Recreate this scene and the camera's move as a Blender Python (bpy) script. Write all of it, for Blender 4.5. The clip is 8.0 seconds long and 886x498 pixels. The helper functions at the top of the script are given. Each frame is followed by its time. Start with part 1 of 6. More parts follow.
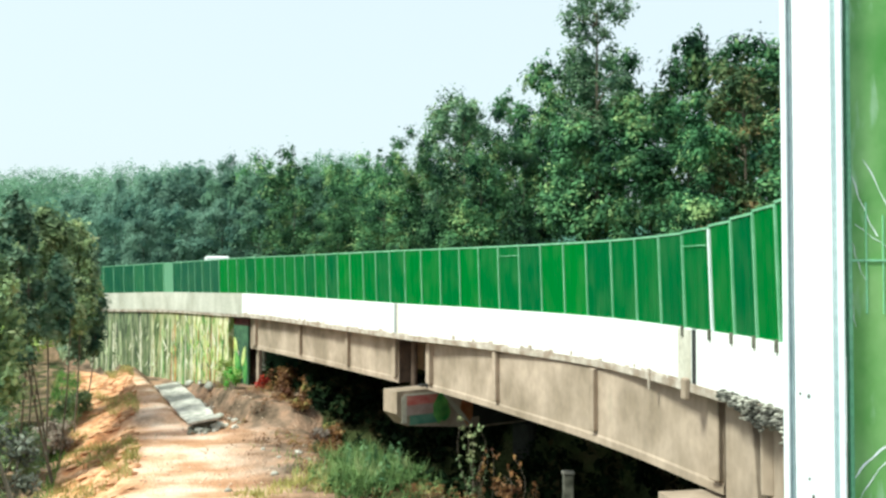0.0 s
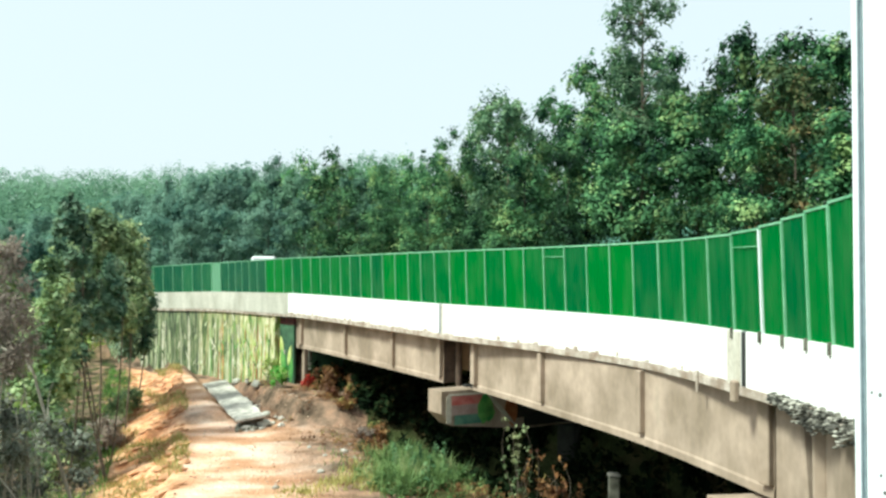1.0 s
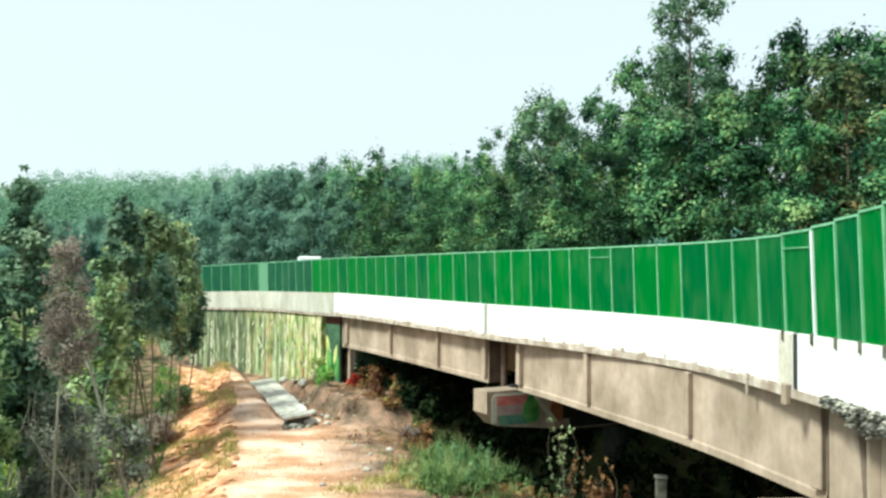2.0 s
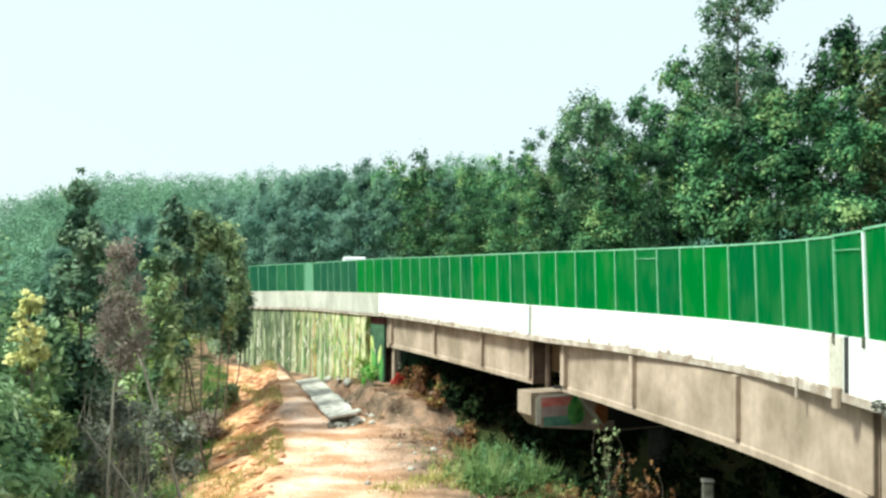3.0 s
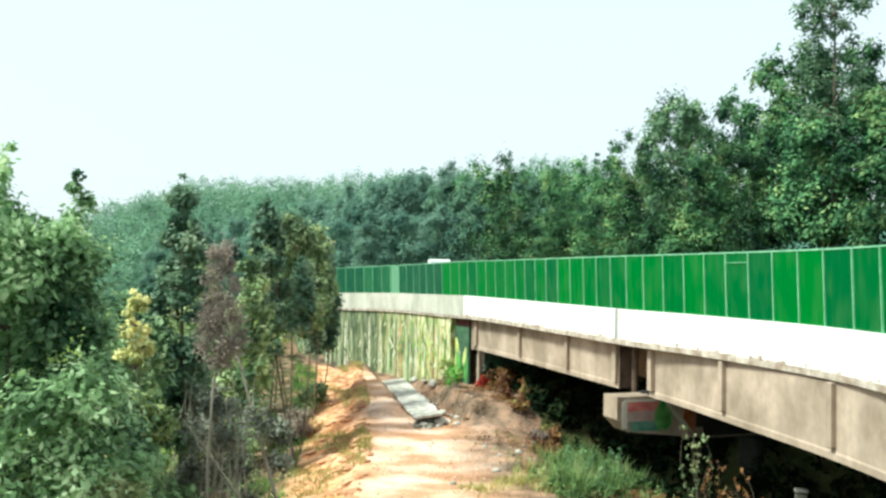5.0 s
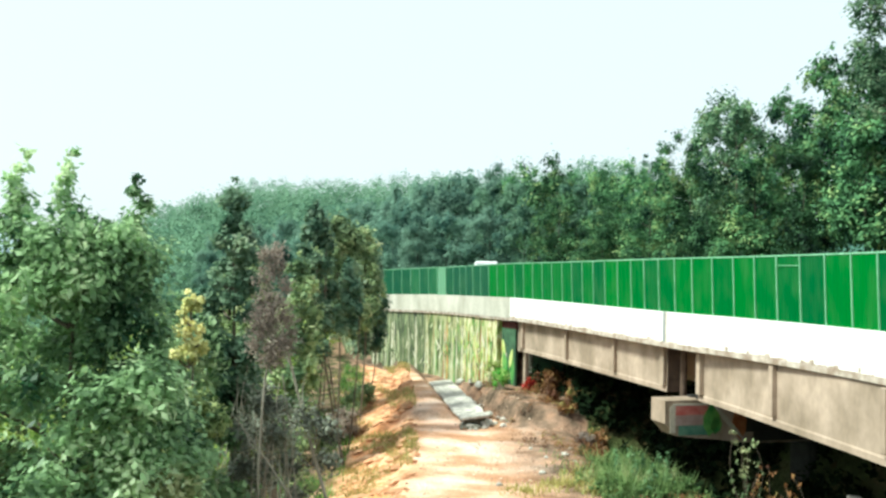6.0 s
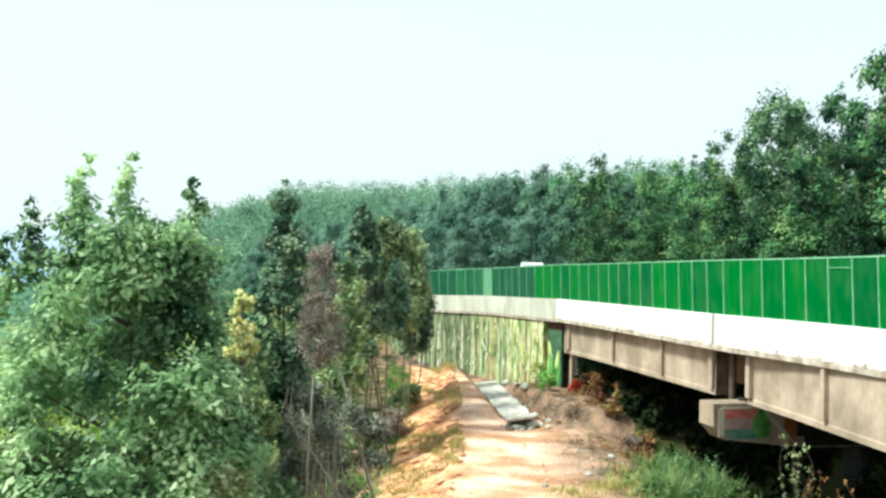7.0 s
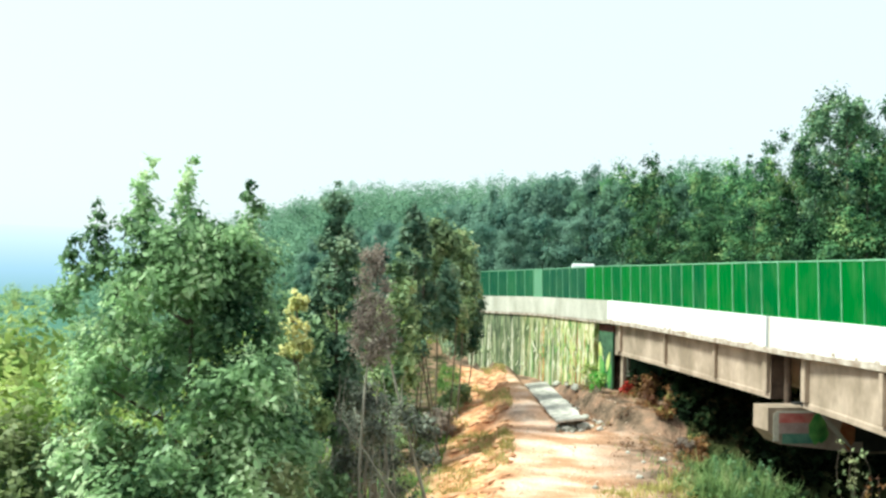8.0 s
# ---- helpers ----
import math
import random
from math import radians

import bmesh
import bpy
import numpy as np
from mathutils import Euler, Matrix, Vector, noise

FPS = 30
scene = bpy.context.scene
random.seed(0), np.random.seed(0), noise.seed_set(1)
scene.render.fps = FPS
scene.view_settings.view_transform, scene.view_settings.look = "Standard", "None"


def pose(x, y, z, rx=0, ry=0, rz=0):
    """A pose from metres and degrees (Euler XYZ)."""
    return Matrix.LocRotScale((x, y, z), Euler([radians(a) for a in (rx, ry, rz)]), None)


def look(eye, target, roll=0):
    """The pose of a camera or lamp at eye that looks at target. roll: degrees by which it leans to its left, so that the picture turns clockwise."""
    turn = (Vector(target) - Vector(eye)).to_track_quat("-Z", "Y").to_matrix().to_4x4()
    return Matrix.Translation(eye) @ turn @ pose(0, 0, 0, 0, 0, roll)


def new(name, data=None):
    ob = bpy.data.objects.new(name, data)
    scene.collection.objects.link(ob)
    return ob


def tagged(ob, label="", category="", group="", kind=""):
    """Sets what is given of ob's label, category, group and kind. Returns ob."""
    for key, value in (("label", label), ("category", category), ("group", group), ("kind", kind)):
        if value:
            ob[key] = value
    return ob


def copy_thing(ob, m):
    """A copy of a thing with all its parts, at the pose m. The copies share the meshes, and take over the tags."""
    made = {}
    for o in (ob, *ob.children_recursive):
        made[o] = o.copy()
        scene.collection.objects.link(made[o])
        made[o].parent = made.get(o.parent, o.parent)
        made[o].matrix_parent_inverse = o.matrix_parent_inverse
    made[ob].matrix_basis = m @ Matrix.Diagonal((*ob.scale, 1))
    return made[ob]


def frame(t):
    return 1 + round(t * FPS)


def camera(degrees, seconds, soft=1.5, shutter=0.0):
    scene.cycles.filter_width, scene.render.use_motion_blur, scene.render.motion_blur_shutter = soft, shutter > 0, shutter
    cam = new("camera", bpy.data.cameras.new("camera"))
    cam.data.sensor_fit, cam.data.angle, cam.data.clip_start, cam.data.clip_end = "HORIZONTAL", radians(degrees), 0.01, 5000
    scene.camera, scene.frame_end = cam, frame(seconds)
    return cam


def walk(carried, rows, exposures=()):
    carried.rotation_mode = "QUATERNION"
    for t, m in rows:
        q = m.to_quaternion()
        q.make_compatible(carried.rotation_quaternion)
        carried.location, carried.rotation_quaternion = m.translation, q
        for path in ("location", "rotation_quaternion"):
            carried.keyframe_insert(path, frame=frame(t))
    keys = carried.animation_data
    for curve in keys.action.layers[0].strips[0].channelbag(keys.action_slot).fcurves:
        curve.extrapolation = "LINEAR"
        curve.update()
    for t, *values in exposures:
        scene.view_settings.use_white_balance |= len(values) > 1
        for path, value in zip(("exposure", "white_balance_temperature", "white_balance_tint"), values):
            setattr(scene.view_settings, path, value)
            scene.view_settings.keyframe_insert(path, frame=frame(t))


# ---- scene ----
cam = camera(55.0, 8.0, soft=2.6)
ROWS = [
    (0.0, 0.00, 0.00, 2.10, -0.01, 1.48, 0.00),
    (0.5, -0.05, -0.05, 2.10, 1.38, 1.51, -0.07),
    (1.0, -0.09, -0.10, 2.10, 2.84, 1.52, -0.17),
    (1.5, -0.13, -0.15, 2.10, 4.28, 1.52, -0.24),
    (3.0, -0.20, -0.34, 2.11, 8.65, 1.54, -0.50),
    (3.5, -0.21, -0.41, 2.11, 10.01, 1.56, -0.62),
    (4.0, -0.22, -0.48, 2.11, 11.52, 1.59, -0.68),
    (4.5, -0.22, -0.55, 2.11, 12.85, 1.62, -0.73),
    (6.0, -0.18, -0.80, 2.11, 17.40, 1.73, -1.05),
    (6.5, -0.16, -0.89, 2.11, 18.93, 1.75, -1.13),
    (7.0, -0.13, -0.98, 2.11, 20.49, 1.74, -1.22),
    (7.5, -0.10, -1.08, 2.11, 22.06, 1.72, -1.32),
    (8.0, -0.06, -1.17, 2.11, 23.87, 1.71, -1.44),
]
walk(cam, [(t, pose(x, y, z, 90 + p, r, a)) for t, x, y, z, a, p, r in ROWS], exposures=[(0.0, 0.37, 6000, -10), (3.0, 0.45, 6000, -10), (8.0, 0.51, 6000, -10)])

# ---- light ----
SUN_HIGH, SUN_FROM = 52.0, 240.0  # degrees above the horizon; compass bearing it shines from (0 = +y, 90 = +x)
world = bpy.data.worlds.new("hazy_sky")
scene.world = world
world.use_nodes = True
wt = world.node_tree
wt.nodes.clear()
sky = wt.nodes.new("ShaderNodeTexSky")
sky.sky_type = "NISHITA"
sky.sun_disc = False
sky.sun_elevation = radians(SUN_HIGH)
sky.sun_rotation = radians(SUN_FROM)
sky.air_density, sky.dust_density, sky.ozone_density = 1.0, 4.0, 1.5
haze = wt.nodes.new("ShaderNodeMixRGB")
haze.inputs[0].default_value = 0.68
haze.inputs[2].default_value = (9.95, 9.7, 10.3, 1)
back = wt.nodes.new("ShaderNodeBackground")
back.inputs[1].default_value = 0.097
wout = wt.nodes.new("ShaderNodeOutputWorld")
wt.links.new(sky.outputs[0], haze.inputs[1])
wt.links.new(haze.outputs[0], back.inputs[0])
wt.links.new(back.outputs[0], wout.inputs[0])
sun = new("sun", bpy.data.lights.new("sun", "SUN"))
sun.data.energy, sun.data.angle, sun.data.color = 4.9, radians(12.0), (1.0, 0.95, 0.86)
se, sb = radians(SUN_HIGH), radians(SUN_FROM)
sun_at = Vector((math.sin(sb) * math.cos(se), math.cos(sb) * math.cos(se), math.sin(se)))
sun.matrix_world = look(sun_at * 100, (0, 0, 0))


# ---- materials ----
def rough_material(name, base, other, scale=3.0, fine=40.0, rough=0.85, bump=0.25, dist=0.02, metal=0.0, stretch=(1, 1, 1), third=None, island=0.0, grain=0.45):
    """A surface of two or three mixed colours at two scales with a fine relief."""
    m = bpy.data.materials.new(name)
    m.use_nodes = True
    n, l = m.node_tree.nodes, m.node_tree.links
    b = n["Principled BSDF"]
    b.inputs["Roughness"].default_value, b.inputs["Metallic"].default_value = rough, metal
    co = n.new("ShaderNodeNewGeometry")
    mp = n.new("ShaderNodeMapping")
    mp.inputs["Scale"].default_value = stretch
    l.new(co.outputs["Position"], mp.inputs["Vector"])
    big = n.new("ShaderNodeTexNoise")
    big.inputs["Scale"].default_value, big.inputs["Detail"].default_value = scale, 6
    small = n.new("ShaderNodeTexNoise")
    small.inputs["Scale"].default_value, small.inputs["Detail"].default_value = fine, 4
    l.new(mp.outputs[0], big.inputs["Vector"])
    l.new(mp.outputs[0], small.inputs["Vector"])
    ramp = n.new("ShaderNodeValToRGB")
    ramp.color_ramp.elements[0].position, ramp.color_ramp.elements[1].position = 0.36, 0.66
    ramp.color_ramp.elements[0].color, ramp.color_ramp.elements[1].color = (*base, 1), (*other, 1)
    if third:
        e = ramp.color_ramp.elements.new(0.8)
        e.color = (*third, 1)
    l.new(big.outputs["Fac"], ramp.inputs[0])
    vary = n.new("ShaderNodeMixRGB")
    vary.blend_type = "OVERLAY"
    vary.inputs[0].default_value = grain
    l.new(ramp.outputs[0], vary.inputs[1])
    l.new(small.outputs["Fac"], vary.inputs[2])
    last = vary.outputs[0]
    if island:
        hsv = n.new("ShaderNodeHueSaturation")
        mul = n.new("ShaderNodeMapRange")
        mul.inputs["To Min"].default_value, mul.inputs["To Max"].default_value = 1 - island, 1 + island
        l.new(co.outputs["Random Per Island"], mul.inputs["Value"])
        l.new(mul.outputs[0], hsv.inputs["Value"])
        l.new(last, hsv.inputs["Color"])
        last = hsv.outputs[0]
    l.new(last, b.inputs["Base Color"])
    bm_ = n.new("ShaderNodeBump")
    bm_.inputs["Strength"].default_value, bm_.inputs["Distance"].default_value = bump, dist
    l.new(small.outputs["Fac"], bm_.inputs["Height"])
    l.new(bm_.outputs[0], b.inputs["Normal"])
    return m


def leaf_material(name, dark, light, rare=None, through_=0.3, rough=0.55, shine=0.25, speck=0.34, size=0.9, vary=(0.75, 1.3)):
    """Leaves: each one with its own shade between two greens, with light coming through."""
    m = bpy.data.materials.new(name)
    m.use_nodes = True
    n, l = m.node_tree.nodes, m.node_tree.links
    b, out = n["Principled BSDF"], n["Material Output"]
    b.inputs["Roughness"].default_value, b.inputs["Specular IOR Level"].default_value = rough, shine
    geo = n.new("ShaderNodeNewGeometry")
    info = n.new("ShaderNodeObjectInfo")
    clump = n.new("ShaderNodeTexNoise")
    clump.inputs["Scale"].default_value = size
    l.new(geo.outputs["Position"], clump.inputs["Vector"])
    add = n.new("ShaderNodeMath")
    add.operation = "ADD"
    half = n.new("ShaderNodeMath")
    half.operation = "MULTIPLY"
    half.inputs[1].default_value = speck
    l.new(geo.outputs["Random Per Island"], half.inputs[0])
    l.new(half.outputs[0], add.inputs[0])
    half2 = n.new("ShaderNodeMath")
    half2.operation = "MULTIPLY_ADD"
    half2.inputs[1].default_value, half2.inputs[2].default_value = 2.1, -0.80 + 0.5 * (0.5 - speck)
    l.new(clump.outputs["Fac"], half2.inputs[0])
    l.new(half2.outputs[0], add.inputs[1])
    ramp = n.new("ShaderNodeValToRGB")
    ramp.color_ramp.elements[0].position, ramp.color_ramp.elements[1].position = 0.15, 0.66
    ramp.color_ramp.elements[0].color, ramp.color_ramp.elements[1].color = (*dark, 1), (*light, 1)
    if rare:
        e = ramp.color_ramp.elements.new(0.9)
        e.color = (*rare, 1)
    l.new(add.outputs[0], ramp.inputs[0])
    hsv = n.new("ShaderNodeHueSaturation")
    vr = n.new("ShaderNodeMapRange")
    vr.inputs["To Min"].default_value, vr.inputs["To Max"].default_value = vary
    l.new(info.outputs["Random"], vr.inputs["Value"])
    l.new(vr.outputs[0], hsv.inputs["Value"])
    l.new(ramp.outputs[0], hsv.inputs["Color"])
    l.new(hsv.outputs[0], b.inputs["Base Color"])
    tr = n.new("ShaderNodeBsdfTranslucent")
    l.new(hsv.outputs[0], tr.inputs["Color"])
    mix = n.new("ShaderNodeMixShader")
    mix.inputs[0].default_value = through_
    l.new(b.outputs[0], mix.inputs[1])
    l.new(tr.outputs[0], mix.inputs[2])
    l.new(mix.outputs[0], out.inputs["Surface"])
    return m


WHITE = rough_material("white_painted_concrete", (0.80, 0.79, 0.75), (0.86, 0.86, 0.84), 1.2, 30, 0.8, 0.15, stretch=(1, 1, 0.35))
DIRTYWHITE = rough_material("dirty_white_concrete", (0.42, 0.375, 0.30), (0.58, 0.545, 0.47), 1.6, 20, 0.85, 0.2, stretch=(1, 1, 0.4))
PALE = rough_material("weathered_pale_concrete", (0.36, 0.345, 0.29), (0.54, 0.52, 0.46), 0.8, 18, 0.9, 0.3, stretch=(1, 1, 0.5))
GIRDER = rough_material("beige_girder_concrete", (0.25, 0.19, 0.138), (0.45, 0.345, 0.272), 0.8, 5, 0.85, 0.15, stretch=(1, 1, 0.75), third=(0.36, 0.30, 0.23), grain=0.26)
LIP = rough_material("stained_slab_edge", (0.28, 0.21, 0.16), (0.55, 0.48, 0.42), 2.5, 25, 0.9, 0.5)
# Near-black concrete: the shade below the deck put into the colour.
SHADED = rough_material("shade_black_concrete", (0.014, 0.015, 0.012), (0.045, 0.045, 0.036), 1.5, 14, 0.9, 0.5)
# Dark grit; on the abutment and slab footing it paints shade.
DARK = rough_material("dark_moss_grit_and_shade", (0.05, 0.05, 0.035), (0.16, 0.15, 0.12), 3.0, 30, 0.95, 0.8, island=0.4)
RUBBLE = rough_material("broken_mossy_concrete", (0.045, 0.042, 0.034), (0.42, 0.40, 0.35), 3.0, 22, 0.95, 0.8, island=0.75)
ASPHALT = rough_material("asphalt", (0.045, 0.045, 0.047), (0.07, 0.07, 0.07), 1.5, 60, 0.9, 0.4)
STONE = rough_material("grey_rubble", (0.19, 0.175, 0.15), (0.48, 0.45, 0.40), 1.2, 14, 0.9, 0.9, island=0.3)
SLAB = rough_material("mottled_slab_concrete", (0.30, 0.28, 0.245), (0.64, 0.60, 0.54), 2.2, 9, 0.9, 0.9, third=(0.34, 0.31, 0.25), grain=0.5)
GRAVEL = rough_material("reddish_gravel", (0.34, 0.20, 0.13), (0.60, 0.48, 0.38), 2.0, 20, 0.95, 0.3, island=0.4)
BARK = rough_material("bark", (0.10, 0.075, 0.055), (0.20, 0.16, 0.12), 2.0, 25, 0.95, 0.6, stretch=(3, 3, 0.6))
WOODBARK = rough_material("dark_mossy_bark", (0.035, 0.038, 0.026), (0.085, 0.080, 0.060), 2.0, 25, 0.95, 0.6, stretch=(3, 3, 0.6))
PALEBARK = rough_material("bleached_bark", (0.30, 0.26, 0.20), (0.46, 0.42, 0.35), 2.0, 25, 0.95, 0.5, stretch=(3, 3, 0.6))
STEEL = rough_material("white_coated_steel", (0.74, 0.78, 0.80), (0.82, 0.85, 0.86), 2.0, 60, 0.4, 0.05)
RAIL = rough_material("pale_green_steel", (0.17, 0.42, 0.23), (0.28, 0.54, 0.34), 2.0, 60, 0.5, 0.05)
VANWHITE = rough_material("white_van_paint", (0.80, 0.80, 0.80), (0.84, 0.84, 0.84), 1.0, 60, 0.3, 0.02)
GLASSDARK = rough_material("dark_window", (0.02, 0.02, 0.025), (0.03, 0.03, 0.03), 1.0, 60, 0.1, 0.0)
RUBBER = rough_material("rubber", (0.02, 0.02, 0.02), (0.03, 0.03, 0.03), 4.0, 60, 0.8, 0.1)
LEAF_FOREST = leaf_material("forest_leaves", (0.006, 0.028, 0.019), (0.120, 0.265, 0.11), (0.34, 0.44, 0.18), 0.25, 0.6, 0.12, 0.30, 0.45, (0.6, 1.45))
# Leaves coloured almost black, in place of the shade under the bridge.
LEAF_SHADE = leaf_material("shade_black_leaves", (0.004, 0.008, 0.004), (0.014, 0.026, 0.010), (0.05, 0.04, 0.018), 0.08, 0.8, 0.03)
# Farther forest leaves, paler and bluer: distance haze mixed into the colour.
LEAF_MIDHAZE = leaf_material("hazed_forest_leaves", (0.046, 0.110, 0.080), (0.185, 0.310, 0.205), None, 0.4, 0.7, 0.1, 0.28, 0.4, (0.75, 1.2))
LEAF_BROWN = leaf_material("browning_leaves", (0.02, 0.045, 0.022), (0.10, 0.14, 0.058), (0.22, 0.16, 0.075), 0.25, 0.6, 0.1)
# More haze in the leaf colour, for the back woods and the ridge.
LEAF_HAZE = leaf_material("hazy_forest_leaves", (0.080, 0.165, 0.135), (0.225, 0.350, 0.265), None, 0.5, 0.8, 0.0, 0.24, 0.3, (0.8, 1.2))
LEAF_FARHAZE = leaf_material("hazed_ridge_leaves", (0.130, 0.235, 0.160), (0.200, 0.325, 0.212), None, 0.7, 1.0, 0.0, 0.14, 0.10)
LEAF_NEAR = leaf_material("broad_leaves", (0.028, 0.075, 0.032), (0.310, 0.455, 0.222), (0.56, 0.65, 0.40), 0.48, 0.45)
LEAF_LIME = leaf_material("lime_leaves", (0.16, 0.28, 0.05), (0.44, 0.55, 0.16), (0.58, 0.62, 0.24), 0.4)
LEAF_YELLOW = leaf_material("yellow_leaves", (0.36, 0.38, 0.12), (0.74, 0.70, 0.33), None, 0.35)
LEAF_DEAD = leaf_material("withered_leaves", (0.22, 0.175, 0.15), (0.40, 0.33, 0.275), None, 0.4)
LEAF_GREY = leaf_material("dusty_dry_leaves", (0.055, 0.060, 0.045), (0.23, 0.245, 0.19), (0.45, 0.47, 0.39), 0.25)
LEAF_RED = leaf_material("red_leaves", (0.30, 0.02, 0.015), (0.55, 0.06, 0.04), None, 0.25)
LEAF_BRIGHT = leaf_material("bright_leaves", (0.05, 0.22, 0.03), (0.16, 0.48, 0.08), (0.45, 0.60, 0.20), 0.35)
LEAF_OLIVE = leaf_material("olive_leaves", (0.070, 0.125, 0.058), (0.335, 0.43, 0.205), (0.52, 0.55, 0.30), 0.42)
LEAF_PALE = leaf_material("pale_leaves", (0.06, 0.11, 0.035), (0.33, 0.39, 0.16), (0.56, 0.57, 0.30), 0.35)
LEAF_RUST = leaf_material("rusty_creeper", (0.09, 0.035, 0.02), (0.26, 0.13, 0.05), (0.25, 0.26, 0.08), 0.2)
SEALANT = rough_material("grey_sealant", (0.15, 0.17, 0.19), (0.24, 0.26, 0.28), 3.0, 20, 0.8, 0.2)
RUST = rough_material("rusty_brown_pipe", (0.055, 0.034, 0.024), (0.13, 0.085, 0.06), 2.0, 20, 0.85, 0.3)
LEAF_HAZY = leaf_material("pale_forest_leaves", (0.05, 0.11, 0.07), (0.21, 0.34, 0.19), (0.36, 0.46, 0.27), 0.35, 0.6, 0.12)
# The forest leaves again, darker: shade put into the right-hand trees' colour.
LEAF_SHADEWOOD = leaf_material("shade_forest_leaves", (0.003, 0.018, 0.013), (0.076, 0.185, 0.076), (0.27, 0.37, 0.15), 0.2, 0.6, 0.1, 0.30, 0.45, (0.5, 1.5))
# Valley floor growth, its green paled for haze.
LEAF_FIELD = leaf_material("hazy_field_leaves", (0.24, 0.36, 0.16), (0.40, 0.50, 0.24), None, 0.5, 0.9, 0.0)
GASKET = rough_material("grey_gasket", (0.26, 0.34, 0.36), (0.36, 0.44, 0.46), 2.0, 40, 0.6, 0.05)
LEAF_BLUE = leaf_material("bluish_leaves", (0.05, 0.115, 0.07), (0.24, 0.36, 0.225), (0.42, 0.52, 0.34), 0.4)
# Distance haze painted as a height gradient, given off as emission.
DISTANCE = bpy.data.materials.new("glowing_haze")
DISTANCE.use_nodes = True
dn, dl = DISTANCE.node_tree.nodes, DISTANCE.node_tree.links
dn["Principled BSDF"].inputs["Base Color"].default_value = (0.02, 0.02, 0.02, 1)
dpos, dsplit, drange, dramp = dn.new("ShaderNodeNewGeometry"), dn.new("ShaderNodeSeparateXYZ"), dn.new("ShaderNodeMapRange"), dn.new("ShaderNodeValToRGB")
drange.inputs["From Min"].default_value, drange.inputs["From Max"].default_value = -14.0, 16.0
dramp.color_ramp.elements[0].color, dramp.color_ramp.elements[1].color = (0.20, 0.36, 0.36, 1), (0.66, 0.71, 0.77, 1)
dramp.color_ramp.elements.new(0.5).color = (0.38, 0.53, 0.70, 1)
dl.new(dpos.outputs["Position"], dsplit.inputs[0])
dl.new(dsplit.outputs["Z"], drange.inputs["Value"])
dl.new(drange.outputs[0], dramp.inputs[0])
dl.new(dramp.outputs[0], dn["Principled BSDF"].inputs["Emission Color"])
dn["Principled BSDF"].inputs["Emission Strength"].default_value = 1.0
GRASS = leaf_material("weeds", (0.04, 0.10, 0.025), (0.15, 0.28, 0.07), (0.32, 0.32, 0.14), 0.3)
PLUME = leaf_material("blue_green_weeds", (0.05, 0.13, 0.06), (0.20, 0.36, 0.17), (0.36, 0.48, 0.26), 0.4)
WEED = leaf_material("feathery_weeds", (0.09, 0.17, 0.055), (0.28, 0.40, 0.15), (0.48, 0.50, 0.26), 0.4)
DRYGRASS = leaf_material("dry_grass", (0.26, 0.24, 0.07), (0.48, 0.44, 0.17), (0.60, 0.50, 0.24), 0.25)


def panel_material(name, deep, bright):
    """Green translucent sheet: paint-like body colour with some light let through, scratched and dusty."""
    m = bpy.data.materials.new(name)
    m.use_nodes = True
    n, l = m.node_tree.nodes, m.node_tree.links
    b, out = n["Principled BSDF"], n["Material Output"]
    b.inputs["Roughness"].default_value = 0.5
    b.inputs["Specular IOR Level"].default_value = 0.25
    geo, info = n.new("ShaderNodeNewGeometry"), n.new("ShaderNodeObjectInfo")
    hue = n.new("ShaderNodeValToRGB")
    hue.color_ramp.elements[0].color, hue.color_ramp.elements[1].color = (*deep, 1), (*bright, 1)
    l.new(info.outputs["Random"], hue.inputs[0])
    mp = n.new("ShaderNodeMapping")
    mp.inputs["Scale"].default_value = (1.0, 1.0, 0.5)
    l.new(geo.outputs["Position"], mp.inputs[0])
    dust = n.new("ShaderNodeTexNoise")
    dust.inputs["Scale"].default_value, dust.inputs["Detail"].default_value = 2.0, 7
    l.new(mp.outputs[0], dust.inputs["Vector"])
    amount = n.new("ShaderNodeMapRange")
    amount.inputs["From Min"].default_value, amount.inputs["From Max"].default_value = 0.45, 0.85
    amount.inputs["To Max"].default_value = 0.28
    l.new(dust.outputs["Fac"], amount.inputs["Value"])
    mix = n.new("ShaderNodeMixRGB")
    mix.inputs[2].default_value = (0.16, 0.33, 0.14, 1)
    l.new(amount.outputs[0], mix.inputs[0])
    l.new(hue.outputs[0], mix.inputs[1])
    l.new(mix.outputs[0], b.inputs["Base Color"])
    clear = n.new("ShaderNodeBsdfTransparent")
    clear.inputs[0].default_value = (0.18, 0.75, 0.22, 1)
    glow = n.new("ShaderNodeBsdfTranslucent")
    glow.inputs[0].default_value = (0.05, 0.45, 0.06, 1)
    two = n.new("ShaderNodeMixShader")
    two.inputs[0].default_value = 0.22
    l.new(b.outputs[0], two.inputs[1])
    l.new(glow.outputs[0], two.inputs[2])
    three = n.new("ShaderNodeMixShader")
    three.inputs[0].default_value = 0.16
    l.new(two.outputs[0], three.inputs[1])
    l.new(clear.outputs[0], three.inputs[2])
    l.new(three.outputs[0], out.inputs["Surface"])
    return m


SHEET = panel_material("green_sheet", (0.001, 0.120, 0.033), (0.005, 0.200, 0.020))
# Far sheets: faded paint, with some distance haze in the colour.
FADED_HAZED = panel_material("faded_hazed_green_sheet", (0.010, 0.085, 0.050), (0.030, 0.150, 0.070))
